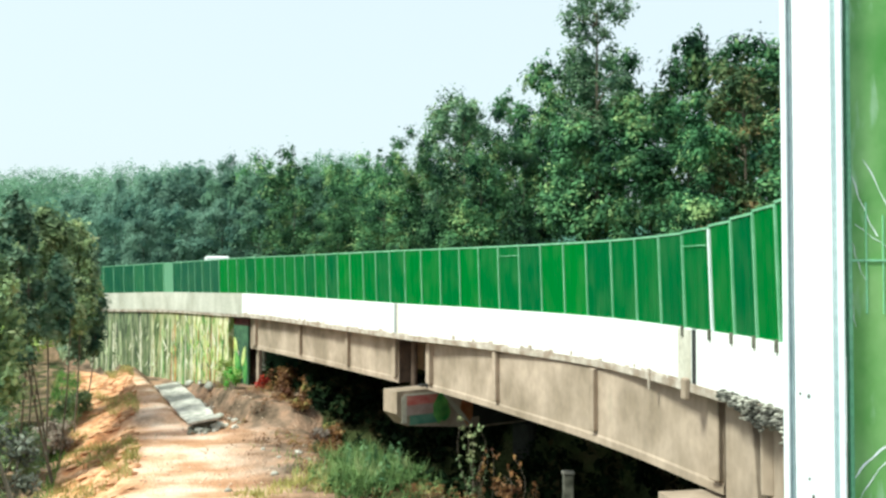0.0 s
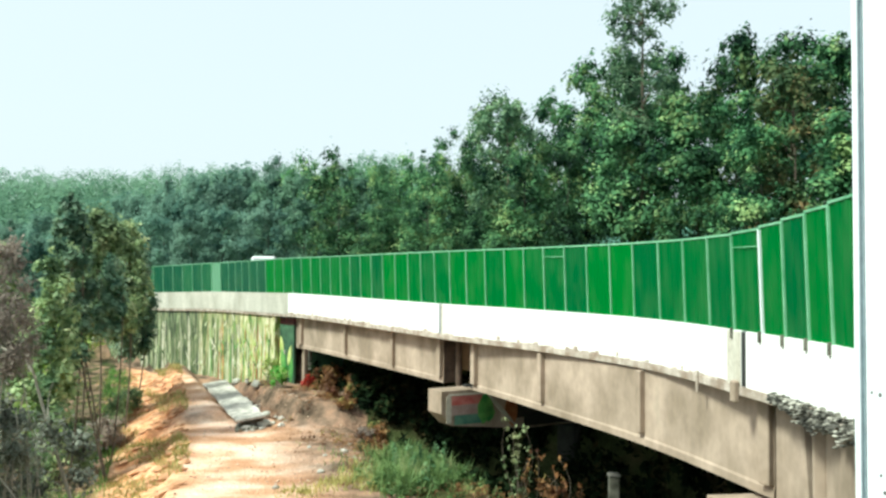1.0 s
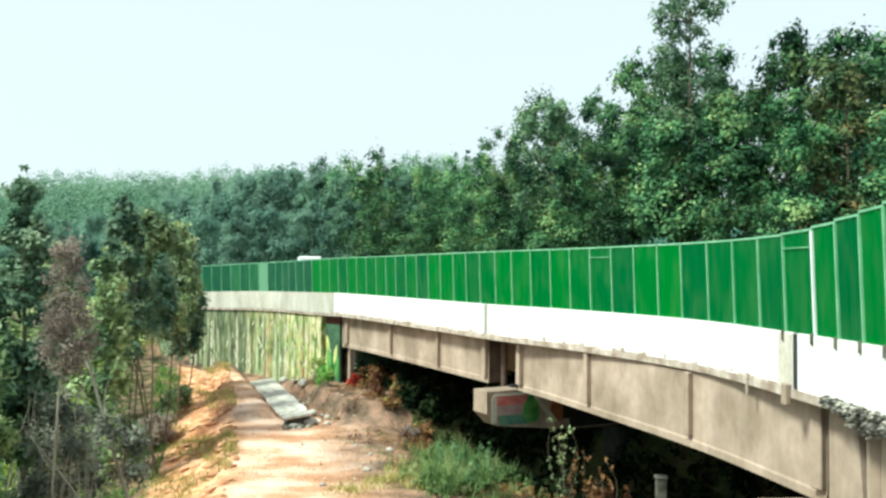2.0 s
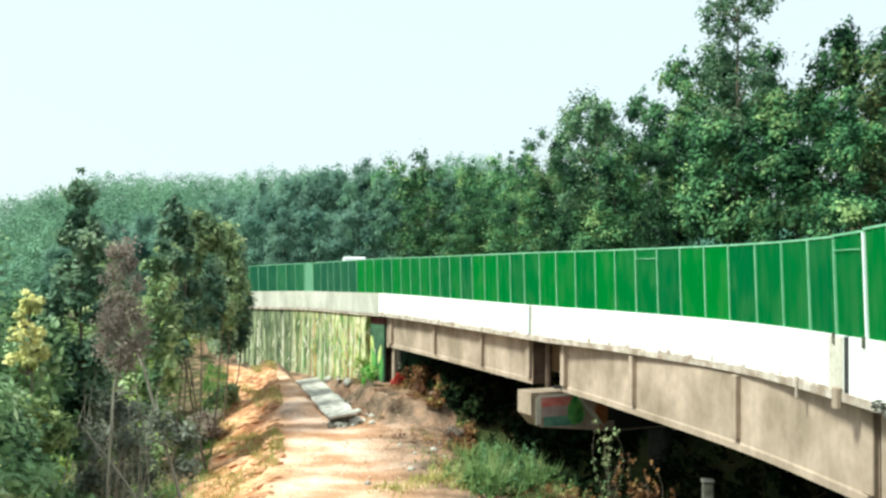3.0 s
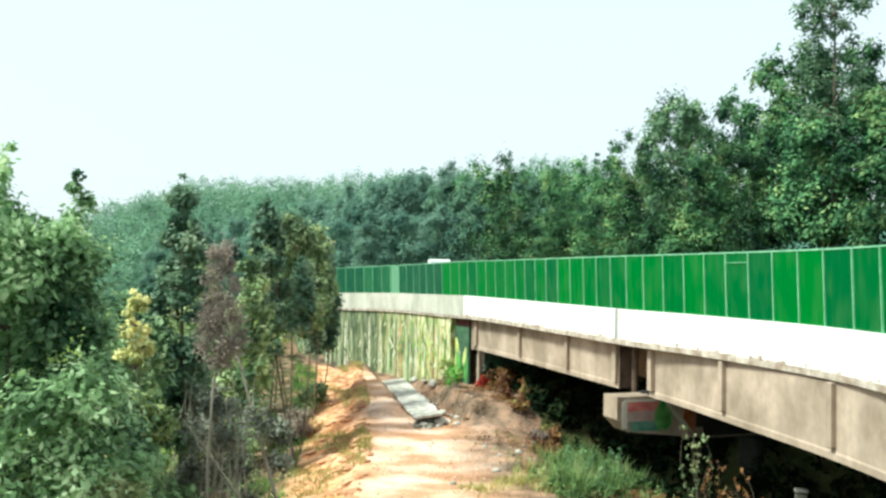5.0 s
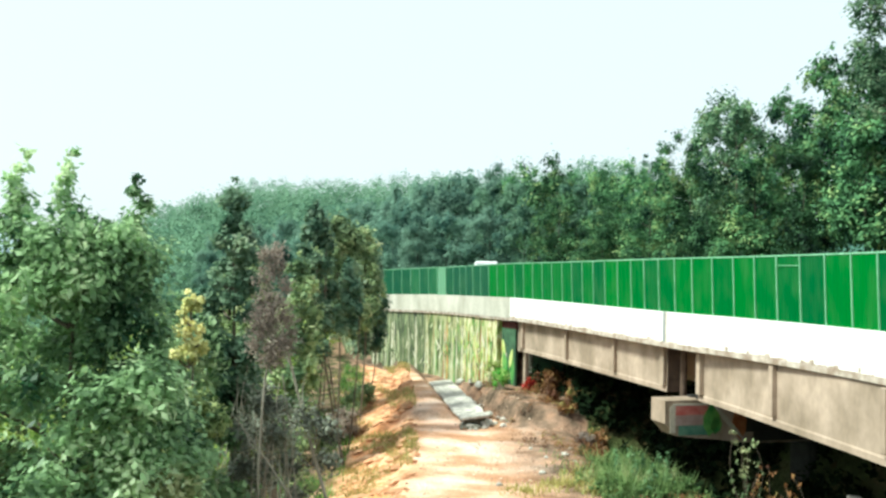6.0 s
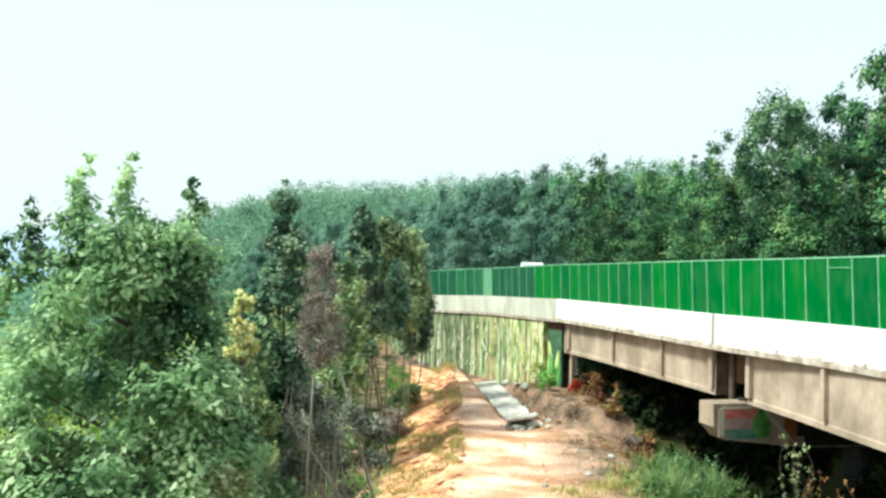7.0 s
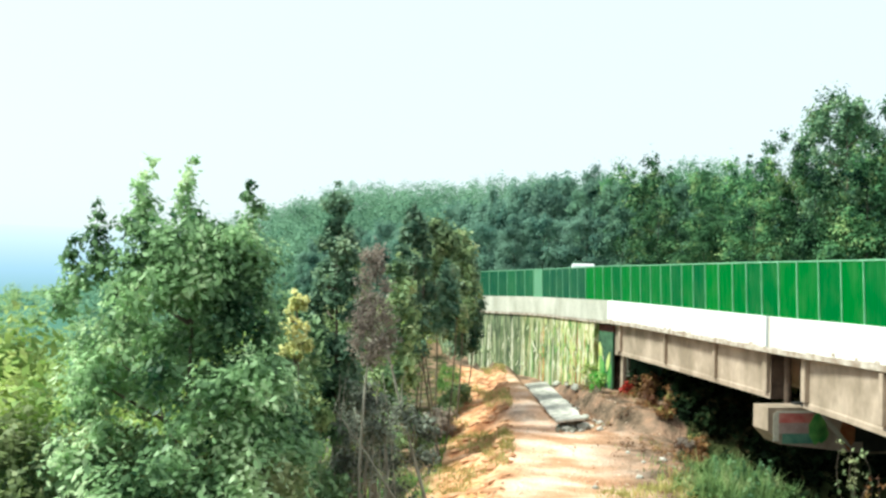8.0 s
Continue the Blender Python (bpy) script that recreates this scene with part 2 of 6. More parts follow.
PALESHEET = panel_material("bleached_green_sheet", (0.16, 0.36, 0.24), (0.22, 0.42, 0.28))


def mural_material(name, scale, colours, stretch):
    """Painted strokes on a wall: tall wavering bands of several paints over a cream ground."""
    m = bpy.data.materials.new(name)
    m.use_nodes = True
    n, l = m.node_tree.nodes, m.node_tree.links
    b = n["Principled BSDF"]
    b.inputs["Roughness"].default_value = 0.8
    geo = n.new("ShaderNodeNewGeometry")
    mp = n.new("ShaderNodeMapping")
    mp.inputs["Scale"].default_value = stretch
    l.new(geo.outputs["Position"], mp.inputs[0])
    w = n.new("ShaderNodeTexNoise")
    w.inputs["Scale"].default_value, w.inputs["Detail"].default_value, w.inputs["Roughness"].default_value = scale, 3, 0.55
    w.inputs["Distortion"].default_value = 0.6
    l.new(mp.outputs[0], w.inputs["Vector"])
    r = n.new("ShaderNodeValToRGB")
    r.color_ramp.interpolation = "EASE"
    els = r.color_ramp.elements
    while len(els) < len(colours):
        els.new(0.5)
    for e, (p, c) in zip(els, colours):
        e.position, e.color = p, (*c, 1)
    l.new(w.outputs["Fac"], r.inputs[0])
    dirt = n.new("ShaderNodeTexNoise")
    dirt.inputs["Scale"].default_value, dirt.inputs["Detail"].default_value = 0.9, 6
    l.new(geo.outputs["Position"], dirt.inputs["Vector"])
    mx = n.new("ShaderNodeMixRGB")
    mx.blend_type = "OVERLAY"
    mx.inputs[0].default_value = 0.5
    l.new(r.outputs[0], mx.inputs[1])
    l.new(dirt.outputs["Fac"], mx.inputs[2])
    l.new(mx.outputs[0], b.inputs["Base Color"])
    return m


MURAL = mural_material("painted_bamboo", 2.9, [(0.36, (0.03, 0.042, 0.022)), (0.46, (0.085, 0.12, 0.055)), (0.52, (0.22, 0.23, 0.14)), (0.57, (0.13, 0.165, 0.07)), (0.63, (0.035, 0.05, 0.026))], (1.0, 0.9, 0.13))
MURAL_BIG = mural_material("painted_bamboo_leaves", 2.0, [(0.34, (0.07, 0.11, 0.03)), (0.42, (0.24, 0.32, 0.08)), (0.47, (0.50, 0.48, 0.27)), (0.52, (0.66, 0.62, 0.42)), (0.565, (0.34, 0.39, 0.15)), (0.61, (0.40, 0.28, 0.13)), (0.66, (0.12, 0.19, 0.06))], (1.0, 0.9, 0.26))
MURAL_MID = mural_material("painted_bamboo_grove", 2.4, [(0.35, (0.05, 0.075, 0.026)), (0.44, (0.16, 0.21, 0.07)), (0.50, (0.38, 0.37, 0.22)), (0.55, (0.28, 0.30, 0.14)), (0.60, (0.24, 0.19, 0.09)), (0.66, (0.07, 0.11, 0.04))], (1.0, 0.9, 0.18))
STEMPAINT = rough_material("cream_stem_paint", (0.46, 0.44, 0.31), (0.62, 0.60, 0.48), 2.5, 25, 0.8, 0.2)
PALESTEM = rough_material("pale_green_stem_paint", (0.26, 0.33, 0.16), (0.46, 0.50, 0.30), 2.5, 25, 0.8, 0.2)
OLIVEPAINT = rough_material("dark_olive_paint", (0.035, 0.060, 0.022), (0.10, 0.14, 0.05), 2.5, 25, 0.85, 0.2)
REDPAINT = rough_material("faded_red_paint", (0.46, 0.10, 0.09), (0.56, 0.24, 0.20), 2.0, 25, 0.85, 0.2)
GREENPAINT = rough_material("dull_green_paint", (0.05, 0.15, 0.11), (0.12, 0.24, 0.17), 2.0, 25, 0.85, 0.2)
DEEPPAINT = rough_material("deep_green_paint", (0.022, 0.060, 0.032), (0.060, 0.140, 0.070), 2.0, 20, 0.85, 0.2)
MAUVEPAINT = rough_material("washed_mauve_paint", (0.30, 0.20, 0.18), (0.40, 0.30, 0.27), 1.6, 20, 0.85, 0.2)
LEAFPAINT = rough_material("leaf_green_paint", (0.04, 0.20, 0.04), (0.16, 0.36, 0.08), 2.5, 25, 0.8, 0.2)
LIMEPAINT = rough_material("yellow_green_paint", (0.36, 0.46, 0.10), (0.58, 0.62, 0.26), 2.5, 25, 0.8, 0.2)
RUSTPAINT = rough_material("orange_brown_paint", (0.30, 0.09, 0.03), (0.46, 0.20, 0.08), 2.5, 25, 0.8, 0.2)
MAROONPAINT = rough_material("dark_maroon_paint", (0.045, 0.012, 0.012), (0.14, 0.03, 0.028), 2.5, 25, 0.85, 0.2)


def ground_material():
    """Bare red-orange earth where the 'bare' mark is high, green and brown undergrowth elsewhere."""
    m = bpy.data.materials.new("earth_and_growth")
    m.use_nodes = True
    n, l = m.node_tree.nodes, m.node_tree.links
    b = n["Principled BSDF"]
    b.inputs["Roughness"].default_value, b.inputs["Specular IOR Level"].default_value = 0.95, 0.1
    geo = n.new("ShaderNodeNewGeometry")
    at = n.new("ShaderNodeAttribute")
    at.attribute_name = "bare"

    def noise_ramp(scale, stops, detail=7, stretch=(1, 1, 1)):
        mp = n.new("ShaderNodeMapping")
        mp.inputs["Scale"].default_value = stretch
        l.new(geo.outputs["Position"], mp.inputs[0])
        t = n.new("ShaderNodeTexNoise")
        t.inputs["Scale"].default_value, t.inputs["Detail"].default_value = scale, detail
        l.new(mp.outputs[0], t.inputs["Vector"])
        r = n.new("ShaderNodeValToRGB")
        els = r.color_ramp.elements
        while len(els) < len(stops):
            els.new(0.5)
        for e, (p, c) in zip(els, stops):
            e.position, e.color = p, (*c, 1)
        l.new(t.outputs["Fac"], r.inputs[0])
        return t, r

    _, flat = noise_ramp(0.6, [(0.30, (0.40, 0.19, 0.10)), (0.42, (0.54, 0.30, 0.18)), (0.52, (0.72, 0.46, 0.33)), (0.64, (0.82, 0.61, 0.49))], detail=12, stretch=(0.6, 0.85, 1))
    _, steep = noise_ramp(0.9, [(0.32, (0.30, 0.135, 0.065)), (0.43, (0.64, 0.29, 0.14)), (0.53, (0.78, 0.48, 0.29)), (0.60, (0.58, 0.28, 0.13)), (0.70, (0.42, 0.36, 0.14))], detail=11, stretch=(0.7, 1.9, 0.9))
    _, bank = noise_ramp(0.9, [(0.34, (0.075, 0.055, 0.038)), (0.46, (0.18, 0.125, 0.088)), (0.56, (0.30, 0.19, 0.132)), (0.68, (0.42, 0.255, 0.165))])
    tilt_at, bank_at = n.new("ShaderNodeAttribute"), n.new("ShaderNodeAttribute")
    tilt_at.attribute_name, bank_at.attribute_name = "steep", "bank"
    soil0 = n.new("ShaderNodeMixRGB")
    l.new(tilt_at.outputs["Fac"], soil0.inputs[0])
    l.new(flat.outputs[0], soil0.inputs[1])
    l.new(steep.outputs[0], soil0.inputs[2])
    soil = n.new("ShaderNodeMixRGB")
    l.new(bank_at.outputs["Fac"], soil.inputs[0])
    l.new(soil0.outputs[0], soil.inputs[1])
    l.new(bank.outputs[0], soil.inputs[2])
    _, green = noise_ramp(0.5, [(0.36, (0.020, 0.026, 0.012)), (0.5, (0.055, 0.068, 0.024)), (0.66, (0.10, 0.075, 0.04))])
    edge, _ = noise_ramp(1.3, [(0, (0, 0, 0)), (1, (1, 1, 1))])
    grit, _ = noise_ramp(9.0, [(0, (0, 0, 0)), (1, (1, 1, 1))])
    s = n.new("ShaderNodeMath")
    s.operation = "MULTIPLY_ADD"
    s.inputs[1].default_value, s.inputs[2].default_value = 0.7, -0.35
    l.new(edge.outputs["Fac"], s.inputs[0])
    s2 = n.new("ShaderNodeMath")
    s2.operation = "ADD"
    l.new(at.outputs["Fac"], s2.inputs[0])
    l.new(s.outputs[0], s2.inputs[1])
    cut = n.new("ShaderNodeMapRange")
    cut.inputs["From Min"].default_value, cut.inputs["From Max"].default_value = 0.42, 0.58
    l.new(s2.outputs[0], cut.inputs["Value"])
    mx = n.new("ShaderNodeMixRGB")
    l.new(cut.outputs[0], mx.inputs[0])
    l.new(green.outputs[0], mx.inputs[1])
    l.new(soil.outputs[0], mx.inputs[2])
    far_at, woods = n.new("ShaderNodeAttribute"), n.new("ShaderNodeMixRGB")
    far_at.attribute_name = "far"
    woods.inputs[2].default_value = (0.072, 0.16, 0.118, 1)  # far canopy green with the distance haze mixed in
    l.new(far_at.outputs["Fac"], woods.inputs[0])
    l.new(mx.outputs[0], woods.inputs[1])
    ov = n.new("ShaderNodeMixRGB")
    ov.blend_type = "OVERLAY"
    ov.inputs[0].default_value = 0.5
    l.new(woods.outputs[0], ov.inputs[1])
    l.new(grit.outputs["Fac"], ov.inputs[2])
    l.new(ov.outputs[0], b.inputs["Base Color"])
    bp = n.new("ShaderNodeBump")
    bp.inputs["Strength"].default_value, bp.inputs["Distance"].default_value = 0.8, 0.18
    l.new(grit.outputs["Fac"], bp.inputs["Height"])
    l.new(bp.outputs[0], b.inputs["Normal"])
    return m


EARTH = ground_material()


# ---- building helpers ----
def mesh_of(name, verts, faces, material, smooth=False):
    me = bpy.data.meshes.new(name)
    me.from_pydata([tuple(v) for v in verts], [], faces)
    me.materials.append(material)
    if smooth:
        me.polygons.foreach_set("use_smooth", [True] * len(me.polygons))
    me.update()
    return me


def thing(name, label, category, group="", kind="", at=(0, 0, 0)):
    ob = new(name)
    ob.location = at
    return tagged(ob, label, category, group, kind)


def part_mesh(name, me, parent, label="", m=None):
    ob = new(name, me)
    if parent:
        ob.parent = parent
    if m is not None:
        ob.matrix_basis = m
    return tagged(ob, label)


def part(name, bm, material, parent, label="", smooth=False):
    """One mesh object from a bmesh under a thing or a part, in the parent's own space."""
    me = bpy.data.meshes.new(name)
    bmesh.ops.recalc_face_normals(bm, faces=bm.faces)
    bm.to_mesh(me)
    bm.free()
    me.materials.append(material)
    if smooth:
        me.polygons.foreach_set("use_smooth", [True] * len(me.polygons))
    return part_mesh(name, me, parent, label)


def add_box(bm, lo, hi, m=Matrix(), bevel=0.0):
    lo, hi = Vector(lo), Vector(hi)
    r = bmesh.ops.create_cube(bm, size=1.0, matrix=m @ Matrix.Translation((lo + hi) / 2) @ Matrix.Diagonal((*(hi - lo), 1)))
    if bevel:
        edges = list({e for v in r["verts"] for e in v.link_edges})
        bmesh.ops.bevel(bm, geom=edges, offset=bevel, segments=1, affect="EDGES")
    return bm


# ---- the line of the bridge's outer edge, from beside the walk to the far bend ----
KNOTS = [(-6.0, -8.0), (-3.2, -4.2), (-1.05, -1.0), (0.87, 2.0), (2.75, 4.4), (4.20, 6.8), (5.15, 9.3), (5.65, 11.6), (5.82, 13.6), (5.70, 15.6), (5.36, 17.6), (4.72, 21.0), (3.86, 23.6), (2.45, 26.3),
         (0.62, 29.3), (-1.40, 32.1), (-4.55, 37.5), (-8.0, 43.4), (-11.45, 48.7), (-15.2, 53.9), (-19.2, 59.2), (-27.5, 66.2), (-40.0, 74.0), (-70.0, 88.0)]


def smooth_line(knots, steps=24):
    p = [Vector((*k, 0)) for k in knots]
    out = []
    for i in range(1, len(p) - 2):
        a, b, c, d = p[i - 1], p[i], p[i + 1], p[i + 2]
        for k in range(steps):
            t = k / steps
            out.append(0.5 * (2 * b + (c - a) * t + (2 * a - 5 * b + 4 * c - d) * t * t + (3 * b - a - 3 * c + d) * t**3))
    return np.array([(v.x, v.y) for v in out])


LINE = smooth_line(KNOTS)
LENGTHS = np.r_[0, np.cumsum(np.hypot(*np.diff(LINE, axis=0).T))]
TOTAL = LENGTHS[-1]


def on_line(s, inward=0.0):
    """The point at the length s along the edge, moved inward (to the deck's side), and the line's heading there."""
    x, y = np.interp(s, LENGTHS, LINE[:, 0]), np.interp(s, LENGTHS, LINE[:, 1])
    a, b = max(0, s - 0.4), min(TOTAL, s + 0.4)
    tx, ty = np.interp(b, LENGTHS, LINE[:, 0]) - np.interp(a, LENGTHS, LINE[:, 0]), np.interp(b, LENGTHS, LINE[:, 1]) - np.interp(a, LENGTHS, LINE[:, 1])
    k = math.hypot(tx, ty)
    tx, ty = tx / k, ty / k
    return x + inward * ty, y - inward * tx, math.atan2(ty, tx)


def s_near(x, y):
    return float(LENGTHS[np.argmin(np.hypot(LINE[:, 0] - x, LINE[:, 1] - y))])


def drop_of(s):
    """The road falls a little towards the far bend, and rises towards the near end."""
    return float(np.interp(s, [S3, S1, S1 + 14, TOTAL], [0.0, -0.05, -0.26, -0.9]))


BEND = 0.6


def on_chord(s0, s1, f, inward):
    """A point between the straight line that joins two lengths of the edge and the edge itself, moved inward."""
    (ax, ay, _), (bx, by, _) = on_line(s0), on_line(s1)
    k = math.hypot(bx - ax, by - ay)
    tx, ty = (bx - ax) / k, (by - ay) / k
    cx, cy, _ = on_line(s0 + (s1 - s0) * f)
    px, py = ax + (bx - ax) * f, ay + (by - ay) * f
    px, py = px + (cx - px) * BEND, py + (cy - py) * BEND
    return px + inward * ty, py - inward * tx, math.atan2(ty, tx)


def sweep(name, profile, s0, s1, material, parent, label="", step=0.8, smooth=False, chord=None, sink=0.0):
    """A closed cross-section of (inward, z) carried along the line from s0 to s1; sink: how much deeper its lower part lies at s0."""
    n = max(2, int((s1 - s0) / step) + 1)
    verts, faces, k = [], [], len(profile)
    for s in np.linspace(s0, s1, n):
        dz, f = drop_of(s), (s - s0) / (s1 - s0)
        for off, z in profile:
            x, y, _ = on_line(s, off) if chord is None else on_chord(s0, s1, f, off)
            verts.append((x, y, z + dz - (sink * (1 - f) + 0.3 * sink * math.sin(math.pi * f) if z < -1.5 else 0)))
    for i in range(n - 1):
        for j in range(k):
            a, b = i * k + j, i * k + (j + 1) % k
            faces.append((a, b, b + k, a + k))
    faces += [tuple(range(k))[::-1], tuple((n - 1) * k + j for j in range(k))]
    bm = bmesh.new()
    vs = [bm.verts.new(v) for v in verts]
    for f in faces:
        bm.faces.new([vs[i] for i in f])
    return part(name, bm, material, parent, label, smooth)


S1, S2, S3 = s_near(-11.45, 48.7), s_near(-1.40, 32.1), s_near(5.32, 17.87)
S_POST = s_near(0.87, 2.0)
S0 = S3 - 17.0 if S3 > 17.5 else 0.5
S_END = s_near(-40.0, 74.0)

# ---- ground ----
EDGE_Y = [-60, 0, 10, 18, 24, 26.6, 33.9, 42.0, 52.5, 63.4, 75, 120]
EDGE_X = [-14.0, -4.0, -7.0, -8.6, -9.7, -10.2, -12.4, -15.4, -19.3, -23.7, -29, -62]
LINE_Y = LINE[:, 1]


def line_x(y):
    return float(np.interp(y, LINE_Y, LINE[:, 0]))


def step01(a, b, v):
    t = min(1.0, max(0.0, (v - a) / (b - a)))
    return t * t * (3 - 2 * t)


RIDGE_B = [-60, -46, -38, -30, -20, -5, 10, 40, 60]
RIDGE_H = [0.0, 4.0, 23.5, 35.5, 33.5, 31.0, 26.0, 24.0, 20.0]


def ground_z(x, y):
    edge = float(np.interp(y, EDGE_Y, EDGE_X))
    r, b = math.hypot(x, y), math.degrees(math.atan2(x, max(y, 0.01)))
    off = x - line_x(y)
    rough = 0.22 * noise.noise((x * 0.23, y * 0.23, 1.7)) + 0.05 * noise.noise((x * 0.9, y * 0.9, 4.0))
    z = -5.5 + rough + 0.03 * noise.noise((x * 2.1, y * 1.4, 9.0))
    z += 0.46 * step01(42.5, 42.9, y + 0.5 * noise.noise((x * 0.5, 0.3, 2.0))) * step01(0.2, -0.4, x + 12.3 + 0.46 * (y - 41))  # a low terrace
    z += 0.18 * step01(47.0, 47.6, y + 0.8 * noise.noise((x * 0.4, 7.3, 2.0))) * step01(0.2, -0.4, x + 12.3 + 0.46 * (y - 41))
    if x < edge:  # the scarp down to the valley
        d = edge - x
        deep = float(np.interp(y, [18, 26, 34, 44], [5.0, 3.6, 1.4, 0.2]))  # steep near by, a wooded shelf farther on
        flat = 1 - 0.75 * step01(44, 56, y)  # the drop runs out past the trees
        z -= 1.05 * flat * step01(0, 4.0, d) + 0.55 * step01(0, 0.7, d) + 0.4 * rough
        z += (0.34 * noise.noise((y * 1.1 + x * 0.5, x * 0.25, 5.0)) + 0.24 * noise.noise((y * 2.7 + x * 1.1, x * 0.5, 8.0))) * step01(0.1, 0.8, d) * step01(7, 3, d)  # washed-out furrows
        z -= deep * step01(3.0, 10.0, d) + (6.5 - deep) * step01(13, 55, d)
    z += 0.7 * step01(57, 67, y) * step01(edge - 1, edge - 5, x) * step01(-60, -45, x)
    z -= 4.6 * step01(-0.6, 3.0, off) * step01(45, 35, y)  # hollow under the spans, sunk to keep its floor unlit
    z += 1.0 * step01(-2.4, -1.9, off) * step01(41.2, 42.6, y + 0.6 * noise.noise((x * 0.7, y * 0.2, 3.0))) * step01(54, 50, y)  # bank against the abutment
    if y > 49.6:
        z = z + (-0.75 - z) * step01(0.7, 2.2, off) * step01(49.6, 51.0, y)
    # bank added behind the spans to shut out light from the rear
    if off > 4.0:
        z = z + (-0.9 - z) * step01(4.2, 8.4, off)
        z = z + (0.4 - z) * step01(8.6, 14.0, off) + 0.10 * max(0, off - 16) * (1 if off < 90 else 90 / off)
    ridge = float(np.interp(b, RIDGE_B, RIDGE_H)) if y > 0 else 0
    z += ridge * step01(95, 270, r) * (1 - 0.5 * step01(5, 60, off)) * (1 - 0.6 * step01(400, 1500, r))
    return z


def spaced(lo, hi, step, far):
    core = list(np.arange(lo, hi + 1e-6, step))
    out, d = [], step
    while (out[-1] if out else 0) < far:
        d *= 1.28
        out.append((out[-1] if out else 0) + d)
    return np.array([lo - v for v in reversed(out)] + core + [hi + v for v in out])


def build_ground():
    xs, ys = spaced(-30, 10, 0.3, 3200), spaced(12, 64, 0.42, 3200)
    verts = [(x, y, ground_z(x, y)) for y in ys for x in xs]
    nx = len(xs)
    faces = [(j * nx + i, j * nx + i + 1, (j + 1) * nx + i + 1, (j + 1) * nx + i) for j in range(len(ys) - 1) for i in range(nx - 1)]
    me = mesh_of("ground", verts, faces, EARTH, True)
    marks_ = {k: [] for k in ("bare", "steep", "bank", "far")}
    for x, y, z in verts:
        edge = float(np.interp(y, EDGE_Y, EDGE_X))
        off = x - line_x(y)
        side = float(np.interp(y, [18, 25, 31, 37, 41, 46, 60], [-6.5, -4.6, -3.0, -1.6, 0.6, 3.0, 3.0]))
        v = step01(edge - 5.2, edge - 3.4, x) * step01(side + 1.0, side - 0.8, off) * step01(14, 20, y) * step01(75, 66, y)
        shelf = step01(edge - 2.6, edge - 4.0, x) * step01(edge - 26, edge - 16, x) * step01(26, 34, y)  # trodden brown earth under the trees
        v = max(v, 0.48 * shelf)
        yc = y + 0.5 * noise.noise((x * 0.5, 0.3, 2.0))  # the terrace riser, its shade put into the soil colour
        riser_shade = step01(42.2, 42.5, yc) * step01(43.1, 42.8, yc) * step01(0.2, -0.4, x + 12.3 + 0.46 * (y - 41)) * step01(edge, edge + 0.8, x)
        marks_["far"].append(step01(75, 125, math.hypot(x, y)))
        marks_["bare"].append(v)
        marks_["steep"].append(step01(edge + 1.3, edge - 1.0, x + 1.2 * noise.noise((x * 0.5, y * 0.5, 6.0))))
        marks_["bank"].append(max(0.95 * step01(side - 5.2, side - 0.8, off), 1.0 * step01(-3.4, -2.4, off) * step01(40.6, 41.6, y), 1.0 * shelf, 0.8 * riser_shade))
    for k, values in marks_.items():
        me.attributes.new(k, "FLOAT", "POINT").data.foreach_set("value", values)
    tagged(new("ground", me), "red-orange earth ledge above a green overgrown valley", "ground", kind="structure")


build_ground()

# ---- bridge ----
bridge = thing("bridge", "curved concrete girder bridge with white painted parapet walls", "bridge")
PARAPET = [(-0.05, 0.88), (0.20, 0.88), (0.30, -0.05), (0.0, -0.05), (0.0, -0.27), (-0.05, -0.27)]
DECK = [(0.004, -0.054), (8.5, -0.054), (8.5, -0.5), (0.75, -0.5), (-0.03, -0.48), (-0.085, -0.45), (-0.085, -0.274), (0.004, -0.274)]
FARWALL = [(8.2, 0.88), (8.5, 0.88), (8.5, -0.05), (8.1, -0.05)]
WEB = [(0.45, -0.504), (1.05, -0.504), (1.05, -0.64), (0.91, -0.72), (0.91, -1.90), (1.05, -2.02), (1.05, -2.25), (0.42, -2.25), (0.42, -2.08), (0.45, -2.02)]
SJ = S2 + 0.75  # the parapet joint lies a little past the pier
spans = [(0.3, S0), (S0, S3), (S3, S2), (S2, S1)]
